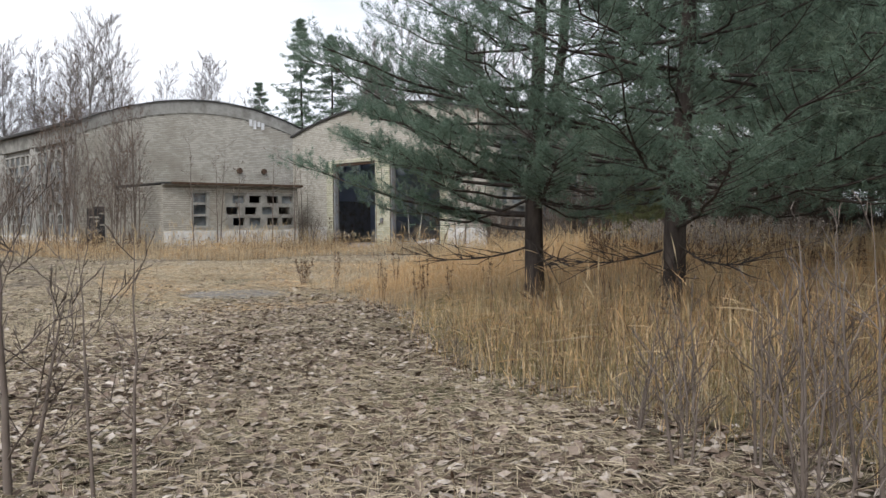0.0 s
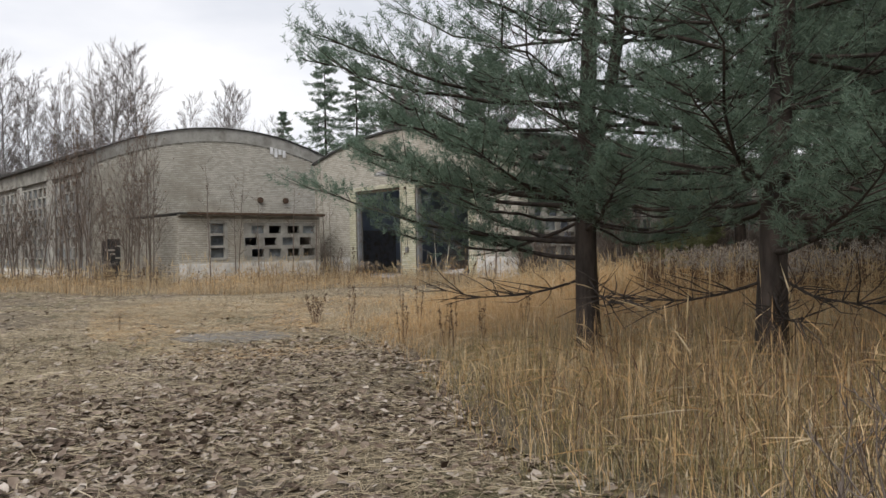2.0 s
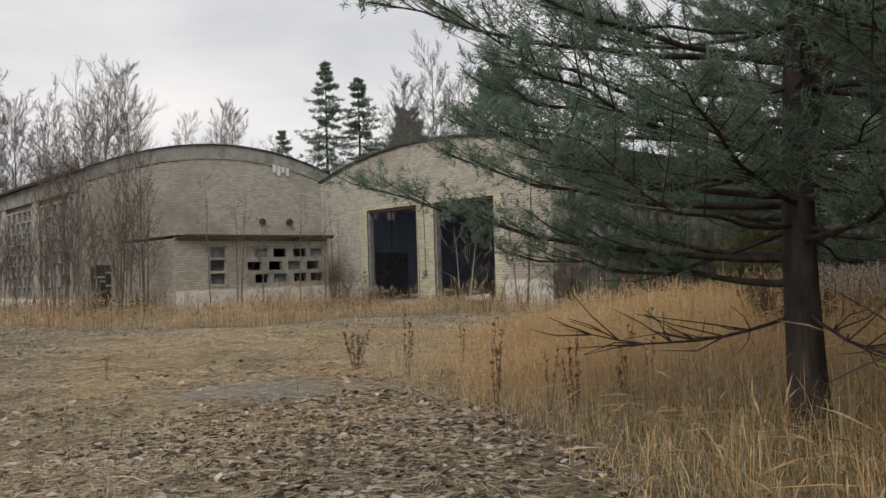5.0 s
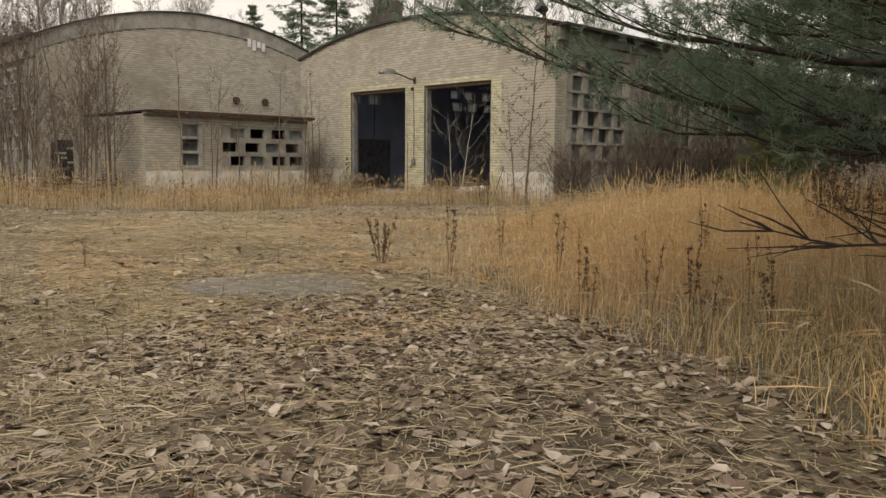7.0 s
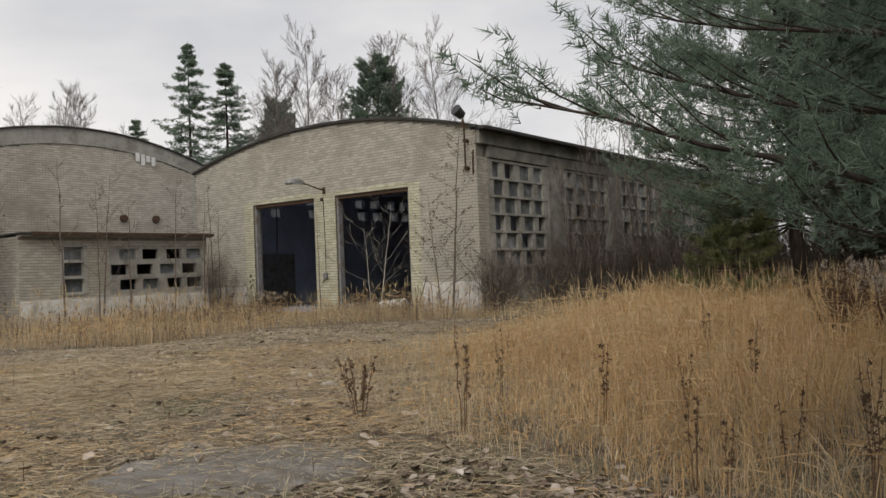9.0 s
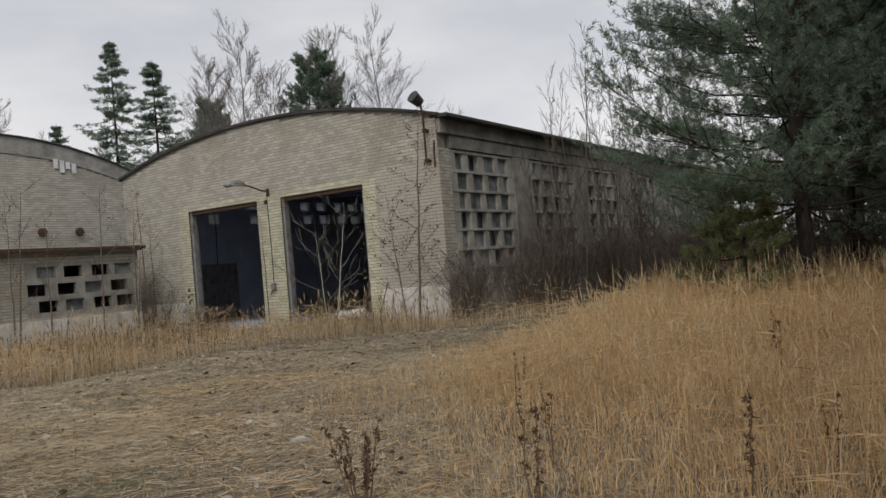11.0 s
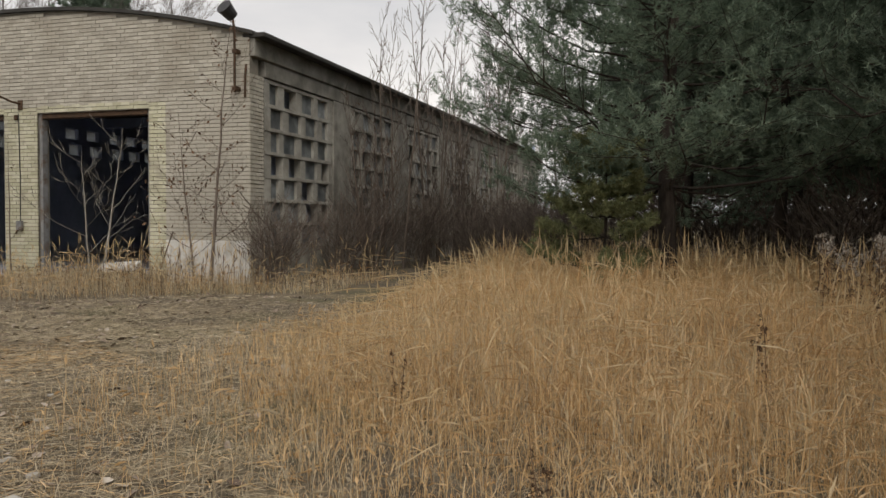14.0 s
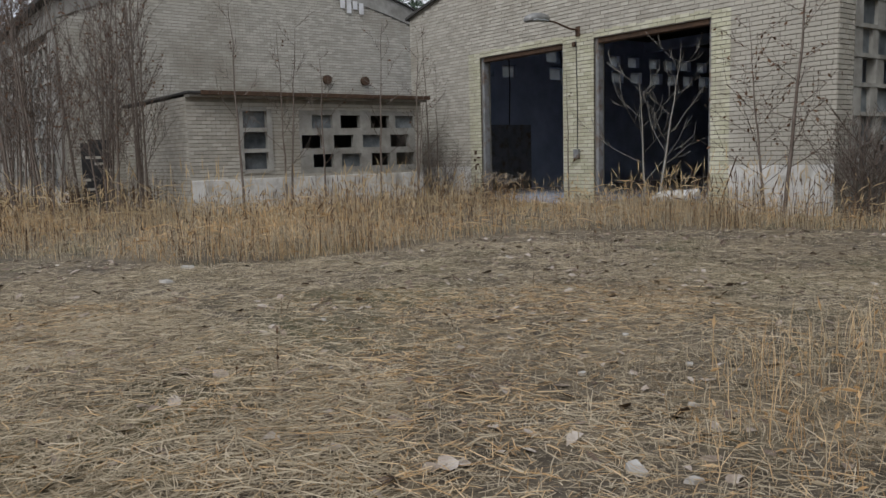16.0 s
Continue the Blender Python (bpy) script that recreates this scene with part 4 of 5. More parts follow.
for k, (x, y) in enumerate(spots):
    copy_thing(deep, pose(x, y, 0, 0, 0, 67 * k + 20) @ Matrix.Diagonal((1, 1, 0.9 + 0.03 * (k % 8), 1)))
pine((8.75, -1.8, 0), 3.05, 1.0, 31, "young yellow-green pine before the wood", M["needle_young"], tufts_per=34, needle_len=0.11, needle_w=0.018, shoot=0.22, first=0.35, twigs=9, tufts=4, trunk_r=0.05, whorls=7, per=5)


def conifer_far(place, height, radius, seed, label, group=""):
    """A spruce far behind the roofs: drooping boughs in a narrow cone."""
    r = np.random.default_rng(seed)
    t = thing("spruce_tree", label, "tree", place, group)
    zs = np.linspace(-0.2, height, 8)
    part("trunk", tubes_mesh("trunk", [(np.stack([0 * zs, 0 * zs, zs], 1), 0.2 * (1 - 0.93 * np.clip(zs / height, 0, 1)))], M["bark"], 7), None, t)
    tubes, pts, dirs = [], [], []
    n = int(height * 2.0)
    for k in range(n):
        gap = 0.55 + 0.6 * r.random()
        for j in range(5):
            s = (k + 1.6 * r.random() - 0.3) / n
            s = min(max(s, 0.0), 0.99)
            z = height * (0.12 + 0.87 * s)
            az = 6.28 * r.random()
            ln = radius * gap * (1 - s) ** 0.75 * (0.3 + 1.0 * r.random()) + 0.15
            a = np.array([0, 0, z])
            b = a + np.array([np.cos(az) * ln, np.sin(az) * ln, (-0.42 + 0.35 * s) * ln])
            line = limb_line(a, b, -0.05, r, 5, 0.05)
            tubes.append((line, np.linspace(0.03, 0.008, 5)))
            branch_out(line, 0.03, r, tubes, pts, dirs, 5, 0.35 * ln + 0.1, start=0.15, lift=-0.5, tufts=3)
    part("branchwork", tubes_mesh("branchwork", tubes, M["bark"], 3), None, t, "", "stuff")
    part("crown", shoots_mesh("crown", pts, dirs, 0.4, 16, 0.2, 0.04, M["needle_far"], r), None, t, "", "stuff")
    return t


# trees beyond the hangars
sp = conifer_far((-35.6, 14.6, 0), 19.2, 3.9, 81, "tall dark spruce behind the hangars", "spruces")
copy_thing(sp, pose(-34.2, 16.9, 0, 0, 0, 130) @ Matrix.Diagonal((1.15, 1.15, 0.93, 1)))
copy_thing(sp, pose(-43.9, 15.4, 0, 0, 0, 60) @ Matrix.Diagonal((0.85, 0.85, 0.77, 1)))
fp = pine((-26.1, 25.0, 0), 17.6, 3.0, 83, "tall pine behind the hangar roof", M["needle_far"], tufts_per=18, needle_len=0.24, needle_w=0.06, shoot=0.5, first=7, twigs=8, tufts=4, trunk_r=0.22, per=5, group="far pines")
copy_thing(fp, pose(-36.5, 24.0, 0, 0, 0, 80) @ Matrix.Diagonal((0.9, 0.9, 0.9, 1)))
b1 = bare_tree("birch_tree", (-30.5, 20.7, 0), 20.0, 5.6, 91, "tall leafless birch behind the hangars", M["birch_bark"], M["twig_far"], 0.16, 2, 42, 3, group="birches", first=0.22, up=0.95, twig_r=2.7, sub=10)
b2 = bare_tree("birch_tree", (-24.8, 26.1, 0), 19.0, 4.8, 92, "tall leafless birch behind the hangars", M["birch_bark"], M["twig_far"], 0.15, 1, 62, 3, group="birches", first=0.22, up=1.05, twig_r=2.7, sub=10)
for k, (x, y, h) in enumerate([(-27.9, 23.4, 16.3), (-21.0, 29.1, 19.4), (-32.0, 19.0, 17.0), (-40.0, 7.5, 14.2), (-53.3, -10.2, 18.5), (-55.4, -12.5, 18.2), (-52.4, -6.0, 18.0), (-55.0, -8.0, 17.0), (-51.6, -2.9, 16.0), (-50.6, 0.3, 18.9), (-49.2, 4.2, 19.2), (-49.9, 2.4, 17.6),
                               (-46.1, 11.1, 16.0), (-47.4, 8.3, 14.6), (-57.0, -3.5, 17.5), (-58.0, -15.0, 18.0), (-60.0, -20.0, 18.0), (-63.0, -26.0, 18.0), (-61.0, -9.0, 18.0), (-45.0, 13.5, 13.0), (-3.0, 40.0, 16.0), (1.5, 42.0, 15.0), (-60.0, -33.0, 17.0), (-56.0, -42.0, 17.0), (-54.5, 1.5, 17.0)]):
    q = h / (20.0 if k % 2 else 19.0)
    copy_thing(b1 if k % 2 else b2, pose(x, y, 0, 0, 0, 71 * k) @ Matrix.Diagonal((q, q, q, 1)))

for k, (x, y) in enumerate([(-64, -13), (-67, -18), (-70, -24), (-67, -30), (-73, -14), (-73, -37), (-68, -44), (-76, -20), (-76, -30)]):
    copy_thing(deep, pose(x, y, 0, 0, 0, 47 * k) @ Matrix.Diagonal((1.2, 1.2, 0.85 + 0.06 * (k % 4), 1)))

# saplings and shrubs round the hangars
SAP = "thin leafless sapling growing against the hangar wall"
bare_tree("birch_sapling", (-0.75, -0.75, 0), 6.2, 1.5, 101, "slender sapling with withered leaves beside the hangar corner", M["twig"], M["twig"], 0.045, 2, 20, 2, leaves=320, first=0.15, up=0.5, sub=6, twig_r=1.3)
bare_tree("birch_sapling", (-4.3, -0.55, 0), 3.9, 1.9, 102, "pale branching sapling in the gateway", M["twig_pale"], M["twig_pale"], 0.042, 2, 10, 3, first=0.22, up=0.7, sub=3, twig_r=1.5)
bare_tree("birch_sapling", (-7.0, -0.45, 0), 3.6, 0.6, 103, SAP, M["twig"], M["twig"], 0.025, 1, 5, 2, leaves=10, sub=3)
bare_tree("birch_sapling", (-13.0, -0.6, 0), 5.6, 1.2, 104, SAP, M["twig"], M["twig"], 0.035, 2, 8, 2, sub=4)
for k, (x, y, h) in enumerate([(-12.0, -3.3, 5.4), (-12.1, -6.3, 5.2), (-11.9, -5.2, 4.4), (-12.2, -1.9, 5.0), (-12.0, -7.6, 5.8)]):
    bare_tree("birch_sapling", (x, y, 0), h, 1.4, 110 + k, "leafless sapling before the annex", M["twig"], M["twig"], 0.04, 1 + k % 2, 9, 2, leaves=12, sub=4, twig_r=1.8)
for k, (x, y, h, s) in enumerate([(-13.2, -9.9, 8.6, 1.9), (-14.6, -10.8, 10.6, 2.3), (-12.9, -10.9, 7.2, 1.8), (-16.5, -11.8, 10.2, 2.1), (-18.8, -12.2, 7.0, 1.8), (-15.5, -12.5, 8.2, 1.8), (-21.0, -12.4, 6.0, 1.8), (-24.0, -12.6, 5.2, 1.8), (-13.8, -12.0, 6.2, 1.7), (-27.5, -12.6, 4.6, 1.6), (-32.0, -12.8, 4.2, 1.6)]):
    bare_tree("alder_thicket", (x, y, 0), h, s, 130 + k, "bare multi-stemmed thicket with reddish withered leaves", M["twig"], M["twig"], 0.04, 5, 15, 2, leaves=260, category="shrub", group="thicket by the far hangar", first=0.15, up=1.5, sub=8, twig_r=1.7)
for k, (x, y, h, s) in enumerate([(1.2, 6.5, 9.4, 1.8), (1.6, 9.5, 9.8, 1.9), (1.4, 13.0, 9.8, 2.0), (1.8, 17.5, 10.4, 2.0), (1.3, 4.6, 5.2, 1.4), (2.2, 11.4, 5.0, 1.6)]):
    bare_tree("birch_sapling", (x, y, 0), h, s, 150 + k, "tall leafless birch beside the lattice wall", M["twig"], M["twig"], 0.045, 4, 16, 2, leaves=30, first=0.2, up=1.6, sub=6, twig_r=2.4, group="birches by the lattice wall")
for k, (x, y, h) in enumerate([(1.0, 3.4, 2.2), (1.5, 7.6, 2.4), (2.0, 10.5, 2.6), (2.6, 13.5, 2.6), (3.4, 8.5, 2.0), (4.5, 11.0, 2.6), (5.5, 6.5, 2.3), (3.6, 15.5, 2.8), (0.75, -0.15, 1.9), (6.2, 9.5, 2.6), (1.2, 5.4, 2.9), (1.6, 9.0, 3.2), (1.8, 12.2, 3.4), (2.4, 16.0, 3.4), (3.0, 19.5, 3.6), (5.0, 14.0, 3.0), (7.0, 4.0, 1.8)]):
    bare_tree("bramble_shrub", (x, y, 0), h, 1.5, 170 + k, "dense leafless brown shrub", M["twig"], M["twig"], 0.02, 18, 9, 2, category="shrub", group="shrubs by the lattice wall", first=0.1, up=0.8, sub=5, twig_r=1.7)
under = bare_tree("bramble_shrub", (13.5, 0.5, 0), 2.6, 1.9, 186, "brown leafless undergrowth beneath the pines", M["twig"], M["twig"], 0.02, 12, 9, 2, category="shrub", group="undergrowth of the wood", first=0.1, up=0.7, sub=6, twig_r=3.0)
for k in range(46):
    a, d = radians(-38 + 3.3 * k), 7.0 + 4.2 * (k % 4)
    copy_thing(under, pose(12.5 + d * math.cos(a) * 1.35, -1.0 + d * math.sin(a) * 0.9 + 1.5, 0, 0, 0, 83 * k) @ Matrix.Diagonal((1.25, 1.25, 0.85 + 0.08 * (k % 5), 1)))
bare_tree("bramble_shrub", (-12.4, -0.7, 0), 1.9, 1.5, 185, "tangled heap of dead branches in the corner", M["twig"], M["twig"], 0.02, 16, 8, 2, category="shrub", first=0.1, up=0.5, sub=4)

# saplings close to the start of the walk
bare_tree("birch_sapling", (18.85, -24.25, 0), 1.75, 0.8, 201, "bare young sapling beside the leafy track", M["twig"], M["twig"], 0.026, 2, 10, 3, first=0.15, up=0.8, sub=3, twig_r=1.2)
bare_tree("birch_sapling", (19.35, -23.95, 0), 1.35, 0.5, 202, "thin bare shoot beside the leafy track", M["twig"], M["twig"], 0.013, 1, 6, 2, first=0.15, up=1.0, sub=2)
bare_tree("birch_sapling", (19.5, -23.8, 0), 1.4, 0.6, 203, "thin bare shoot beside the leafy track", M["twig"], M["twig"], 0.014, 1, 8, 2, first=0.12, up=1.0, sub=2)
for k, (x, y, h) in enumerate([(22.05, -21.4, 1.35), (22.25, -21.2, 1.5), (22.5, -21.6, 1.5), (21.3, -21.3, 0.85), (20.67, -20.9, 0.8), (21.2, -20.1, 0.9), (22.7, -20.8, 1.6), (23.0, -21.3, 1.6), (21.6, -21.0, 1.2), (21.9, -20.6, 1.5), (22.4, -20.9, 1.7), (22.8, -21.7, 1.3), (21.0, -20.6, 1.0), (23.2, -21.7, 1.5), (21.7, -20.2, 1.5), (22.3, -21.9, 0.9)]):
    bare_tree("birch_sapling", (x, y, 0), h, 0.4, 210 + k, "thin brown shoot in the tall grass", M["twig"], M["twig"], 0.013, 3, 7, 2, first=0.15, up=1.1, sub=3)

# ---- grass ----
TALL = [(23.0, -21.2), (20.8, -20.9), (18.2, -20.2), (16.3, -19.1), (14.7, -17.9), (13.2, -17.3), (11.3, -16.0), (9.4, -14.8), (7.7, -12.8), (6.5, -10.8), (5.4, -7.4), (4.7, -3.0), (4.2, 1.0), (5.0, 6.0), (14.0, 4.0), (24.0, -4.0), (31.0, -14.0), (28.0, -21.5)]
EDGE = np.array(TALL[:13])
BAND = [(-60, -20), (-30, -18.2), (-12, -15.8), (-5.5, -14.0), (-2.6, -12.4), (-2.2, -9.4), (-2.6, -5.6), (0.6, -3.2), (3.2, -2.2), (2.8, 3), (0.5, 3), (0.5, -0.12), (-12.6, -0.12), (-12.6, -9), (-18, -10.7), (-60, -10.7)]
YARD = [(-30, -18.3), (-12, -16.0), (-5.5, -14.2), (-2.5, -12.6), (-2.1, -9.4), (-2.5, -5.6), (0.8, -3.3), (4.7, -3.0), (5.5, -7.4), (7.8, -13), (9.4, -15), (13.2, -17.6), (16.3, -19.3), (21, -21.2), (26, -22), (28, -30), (10, -32), (-30, -32)]
LEAFY = [(28, -30), (27, -21.2), (23.0, -20.6), (20.7, -20.4), (18, -19.8), (16.2, -18.7), (14.6, -17.4), (12.6, -16.5), (11.0, -16.7), (10.2, -18.6), (11.5, -20.8), (14, -23.2), (17, -26), (20, -30)]


def edge_distance(p):
    best = np.full(len(p), 1e9)
    for a, b in zip(EDGE[:-1], EDGE[1:]):
        d = b - a
        s = np.clip(((p - a) @ d) / (d @ d), 0, 1)
        best = np.minimum(best, np.linalg.norm(p - a - s[:, None] * d, axis=1))
    return best


def tall_grass(name, label, density, mat, seed, hmul, wid, heads, lean, poly=TALL, near=None):
    r = np.random.default_rng(seed)
    p, w = patchy(scatter(poly, density, r), 0.55, r, 0.75)
    if near is not None:
        p = p[near(p)]
    d = edge_distance(p)
    keep = r.random(len(p)) < 0.3 + d / 0.9
    if mat in (M["grass"], M["reed"]):
        keep &= (r.random(len(p)) < 0.33) | (p[:, 0] < 13.2) | (p[:, 1] > -13.0)
    if mat is M["reed"]:
        keep &= (p[:, 1] > -12.5) | (r.random(len(p)) < 0.3)
    p, d = p[keep], d[keep]
    short = np.exp(-(((p[:, 0] - 9.6) / 3.4) ** 2 + ((p[:, 1] + 13.6) / 3.0) ** 2))
    h = (0.22 + 0.75 * np.clip(d / 2.2, 0, 1)) * (1 - 0.66 * short) * hmul * (0.6 + 0.55 * r.random(len(p)))
    me = blades_mesh(name, on_ground(p), h, wid, mat, r, lean, heads, 0.008 if heads == 1.0 else 0.006)
    tagged(new(name, me), label, "grass", "", "stuff")


close = lambda p: (np.abs((p[:, 0] - 10) * 0.8 + (p[:, 1] + 15) * 0.6) < 30) & (p[:, 1] < -6)
tall_grass("tall_grass", "tall dry golden reed grass with feathery heads", 230, M["grass"], 301, 1.02, 0.007, 0.25, 0.72)
tall_grass("tall_grass", "tall dry golden grass at the edge of the track", 430, M["grass"], 302, 0.8, 0.0055, 0.08, 1.1, near=close)
tall_grass("reed_grass", "arching pale reed stems with drooping feathery heads", 42, M["reed"], 307, 1.28, 0.004, 1.0, 0.75)
tall_grass("matted_grass", "bleached matted grass under the tall stems", 420, M["grass_pale"], 303, 0.72, 0.005, 0.05, 1.2, near=close)
tall_grass("olive_grass", "olive-tinged grass toned down for tree shade beneath the pines", 120, M["grass_green"], 304, 0.7, 0.007, 0.05, 0.4, poly=[(23.5, -21.2), (18.2, -20.2), (14.7, -17.9), (13.5, -15), (17, -13), (24, -15)])


def band_grass(name, label, density, mat, seed, lo, hi, wid, heads, lean, poly):
    r = np.random.default_rng(seed)
    p, w = patchy(scatter(poly, density, r), 0.7, r, 0.8)
    h = (lo + (hi - lo) * r.random(len(p)) ** 1.3) * (0.45 + 0.9 * w)
    tagged(new(name, blades_mesh(name, on_ground(p), h, wid, mat, r, lean, heads, 0.013)), label, "grass", "", "stuff")


band_grass("tall_grass", "rank golden grass along the hangar walls", 75, M["grass"], 311, 0.12, 0.6, 0.008, 0.25, 0.7, [q for q in BAND if q[0] > -31] + [(-30, -10.7)])
band_grass("reed_grass", "pale feathery reed stems along the hangar walls", 16, M["reed"], 324, 0.45, 1.15, 0.006, 1.0, 0.5, [q for q in BAND if q[0] > -31] + [(-30, -10.7)])
band_grass("weed_fringe", "brown withered weeds along the hangar walls", 24, M["weed"], 312, 0.2, 0.85, 0.012, 0.5, 0.25, [q for q in BAND if q[0] > -31] + [(-30, -10.7)])
band_grass("tall_grass", "distant dry grass before the far hangar", 12, M["grass"], 313, 0.3, 0.75, 0.03, 0.1, 0.35, [(-60, -20), (-30, -18.2), (-30, -10.8), (-60, -10.8)])
band_grass("tall_grass", "pale straw-coloured grass along the hangar walls", 150, M["grass_pale"], 317, 0.1, 0.55, 0.008, 0.15, 0.9, [q for q in BAND if q[0] > -31] + [(-30, -10.7)])
tall_grass("weed_fringe", "dark withered stems in the grass beside the track", 110, M["weed"], 305, 1.0, 0.006, 0.15, 0.3, poly=[(25.5, -21.4), (20.8, -20.9), (18.2, -20.2), (16.3, -19.1), (15.5, -17), (20, -14), (27, -15)])
tall_grass("olive_grass", "olive-brown grass toned down for tree shade beside the track", 300, M["grass_green"], 306, 0.75, 0.006, 0.1, 1.0, poly=[(25.5, -21.3), (20.8, -20.9), (18.2, -20.2), (16.3, -19.1), (14.0, -17.2), (17, -15), (24, -15)])
NEAR = [(-3, -15.5), (-2, -8.5), (2.0, -4.0), (5.0, -5.0), (6.4, -10.8), (9.6, -14.9), (13.4, -17.3), (16.3, -19.2), (21, -21.0), (25, -21.8), (25, -27), (16, -26), (8, -21.5), (2, -18.0)]


def straw(label, poly, density, lo, hi, width, mat, seed, patch=0.75, scale=0.8, lift=0.035):
    r = np.random.default_rng(seed)
    p, _ = patchy(scatter(poly, density, r), scale, r, patch)
    tagged(new("straw_litter", straw_mesh("straw_litter", p, r, lo, hi, width, mat, lift)), label, "straw", "", "stuff")


straw("flattened straw strewn over the yard", NEAR, 850, 0.05, 0.26, 0.004, M["grass_pale"], 314)
straw("golden straw lying in thick patches near the slab", [(-1, -15), (3, -9), (7.0, -11.5), (9.4, -14.6), (13, -17.0), (12, -19.5), (8, -19.5), (2, -17.5)], 420, 0.06, 0.28, 0.0045, M["grass"], 315, 0.98, 1.3, 0.05)
straw("bleached straw over the far yard", YARD, 230, 0.06, 0.3, 0.006, M["grass_pale"], 318, 0.9, 0.5)
straw("thin straw strewn among the fallen leaves", LEAFY, 330, 0.05, 0.3, 0.004, M["grass_pale"], 323, 0.7, 1.1, 0.03)
straw("thick mat of flattened pale straw", [(0.8, -16.4), (0.6, -13.6), (4.2, -13.4), (6.3, -15.0), (5.6, -16.8)], 1500, 0.06, 0.34, 0.0045, M["grass_pale"], 320, 0.7, 1.6, 0.06)
band_grass("short_grass", "sparse dry grass where the tall grass thins out", 230, M["grass_pale"], 321, 0.06, 0.34, 0.005, 0.05, 0.7, [(4.6, -12.4), (5.0, -8.5), (4.2, -4.0), (5.4, -5.0), (7.0, -10.8), (9.8, -14.8), (11.5, -16.4), (10.6, -16.5), (8.6, -15.3), (6.6, -14.0)])
band_grass("short_grass", "sparse golden grass where the tall grass thins out", 160, M["grass"], 322, 0.06, 0.4, 0.005, 0.1, 0.7, [(5.2, -12.2), (5.2, -8.5), (4.3, -4.0), (5.6, -5.0), (7.2, -10.8), (10.0, -14.8), (12.0, -16.6), (11.0, -16.4), (9.0, -15.1), (7.2, -14.0)])
band_grass("short_grass", "short dry grass tufts on the yard", 60, M["grass_pale"], 319, 0.04, 0.16, 0.006, 0.0, 0.9, NEAR)
band_grass("weed_fringe", "thin brown stubble on the track", 3.0, M["weed"], 316, 0.08, 0.3, 0.006, 0.2, 0.3, YARD)

# ---- fallen leaves ----
def leaf_arrays(p, size, r):
    n = len(p)
    az = r.random(n) * 6.283
    tilt = r.normal(0, 0.26, (n, 2))
    c = np.c_[p, ground_height(p[:, 0], p[:, 1]) + 0.004 + 0.01 * r.random(n)]
    a = np.stack([np.cos(az), np.sin(az), tilt[:, 0]], 1) * size[:, None]
    b = np.stack([-np.sin(az), np.cos(az), tilt[:, 1]], 1) * (size * (0.42 + 0.2 * r.random(n)))[:, None]
    up = np.zeros((n, 3))
    up[:, 2] = size * (-0.05 + 0.42 * r.random(n))
    a, b = a * (0.75 + 0.5 * r.random((n, 1))), b * (0.8 + 0.6 * r.random((n, 1)))
    j = 1 + 0.35 * r.normal(0, 1, (n, 5, 1))
    return np.stack([c - a, c - a * 0.35 + b * j[:, 0] + up, c + a * 0.45 + b * 0.85 * j[:, 1] + up * j[:, 2], c + a * 1.1 + up * 0.6, c + a * 0.4 - b * 0.9 * j[:, 3] + up, c - a * 0.4 - b * j[:, 4] + up * 0.8, c + a * 0.05], 1)


def leaf_mesh(name, p, size, r):
    v = leaf_arrays(p, size, r)
    n = len(v)
    f = np.array([0, 1, 6, 1, 2, 6, 2, 3, 6, 3, 4, 6, 4, 5, 6, 5, 0, 6])[None] + (np.arange(n) * 7)[:, None]
    return mesh_from(name, v.reshape(-1, 3), f, np.full(n * 6, 3), M["leaf"])


lr = np.random.default_rng(401)
lp, _ = patchy(scatter(LEAFY, 470, lr), 1.2, lr, 0.9)
tagged(new("leaf_litter", leaf_mesh("leaf_litter", lp, 0.022 + 0.034 * lr.random(len(lp)) ** 1.5, lr)), "greyish brown fallen leaves covering the track", "leaf litter", "", "stuff")
lp3, _ = patchy(scatter([(28, -30), (27, -21.2), (20.7, -20.4), (14.6, -17.4), (11.6, -15.9), (9.4, -16.3), (8.3, -18.8), (9.4, -21.8), (13, -25.6), (16, -30)], 95, lr), 0.9, lr, 0.95)
tagged(new("leaf_litter", leaf_mesh("leaf_litter", lp3, 0.02 + 0.034 * lr.random(len(lp3)) ** 1.4, lr)), "thinly strewn fallen leaves round the slab", "leaf litter", "", "stuff")
lp2, _ = patchy(scatter(YARD, 20, lr), 0.8, lr, 0.85)
tagged(new("leaf_litter", leaf_mesh("leaf_litter", lp2, 0.03 + 0.035 * lr.random(len(lp2)), lr)), "scattered pale fallen leaves on the yard", "leaf litter", "", "stuff")
kinds = [leaf_mesh("leaf", np.zeros((1, 2)), np.array([0.036 + 0.006 * k]), lr) for k in range(6)]
for k in range(280):
    x, y = 12.5 + 9.5 * lr.random(), 0
    y = -18.6 - (x - 12.5) * 0.38 - 2.6 * lr.random()
    part("leaf", kinds[k % 6], None, ground, at=pose(x, y, float(ground_height(x, y)) + 0.012, lr.normal(0, 12), lr.normal(0, 12), 360 * lr.random()))

# ---- slab, stalks, litter ----
M["slab"] = material("dirty_slab_concrete", [(0.09, 0.083, 0.073), (0.18, 0.168, 0.152), (0.30, 0.288, 0.268)], 2.6, 12, stain=(0.12, 0.098, 0.07), stain_scale=1.6, bump=0.8, bump_scale=25, stretch=(1, 2.5, 1))


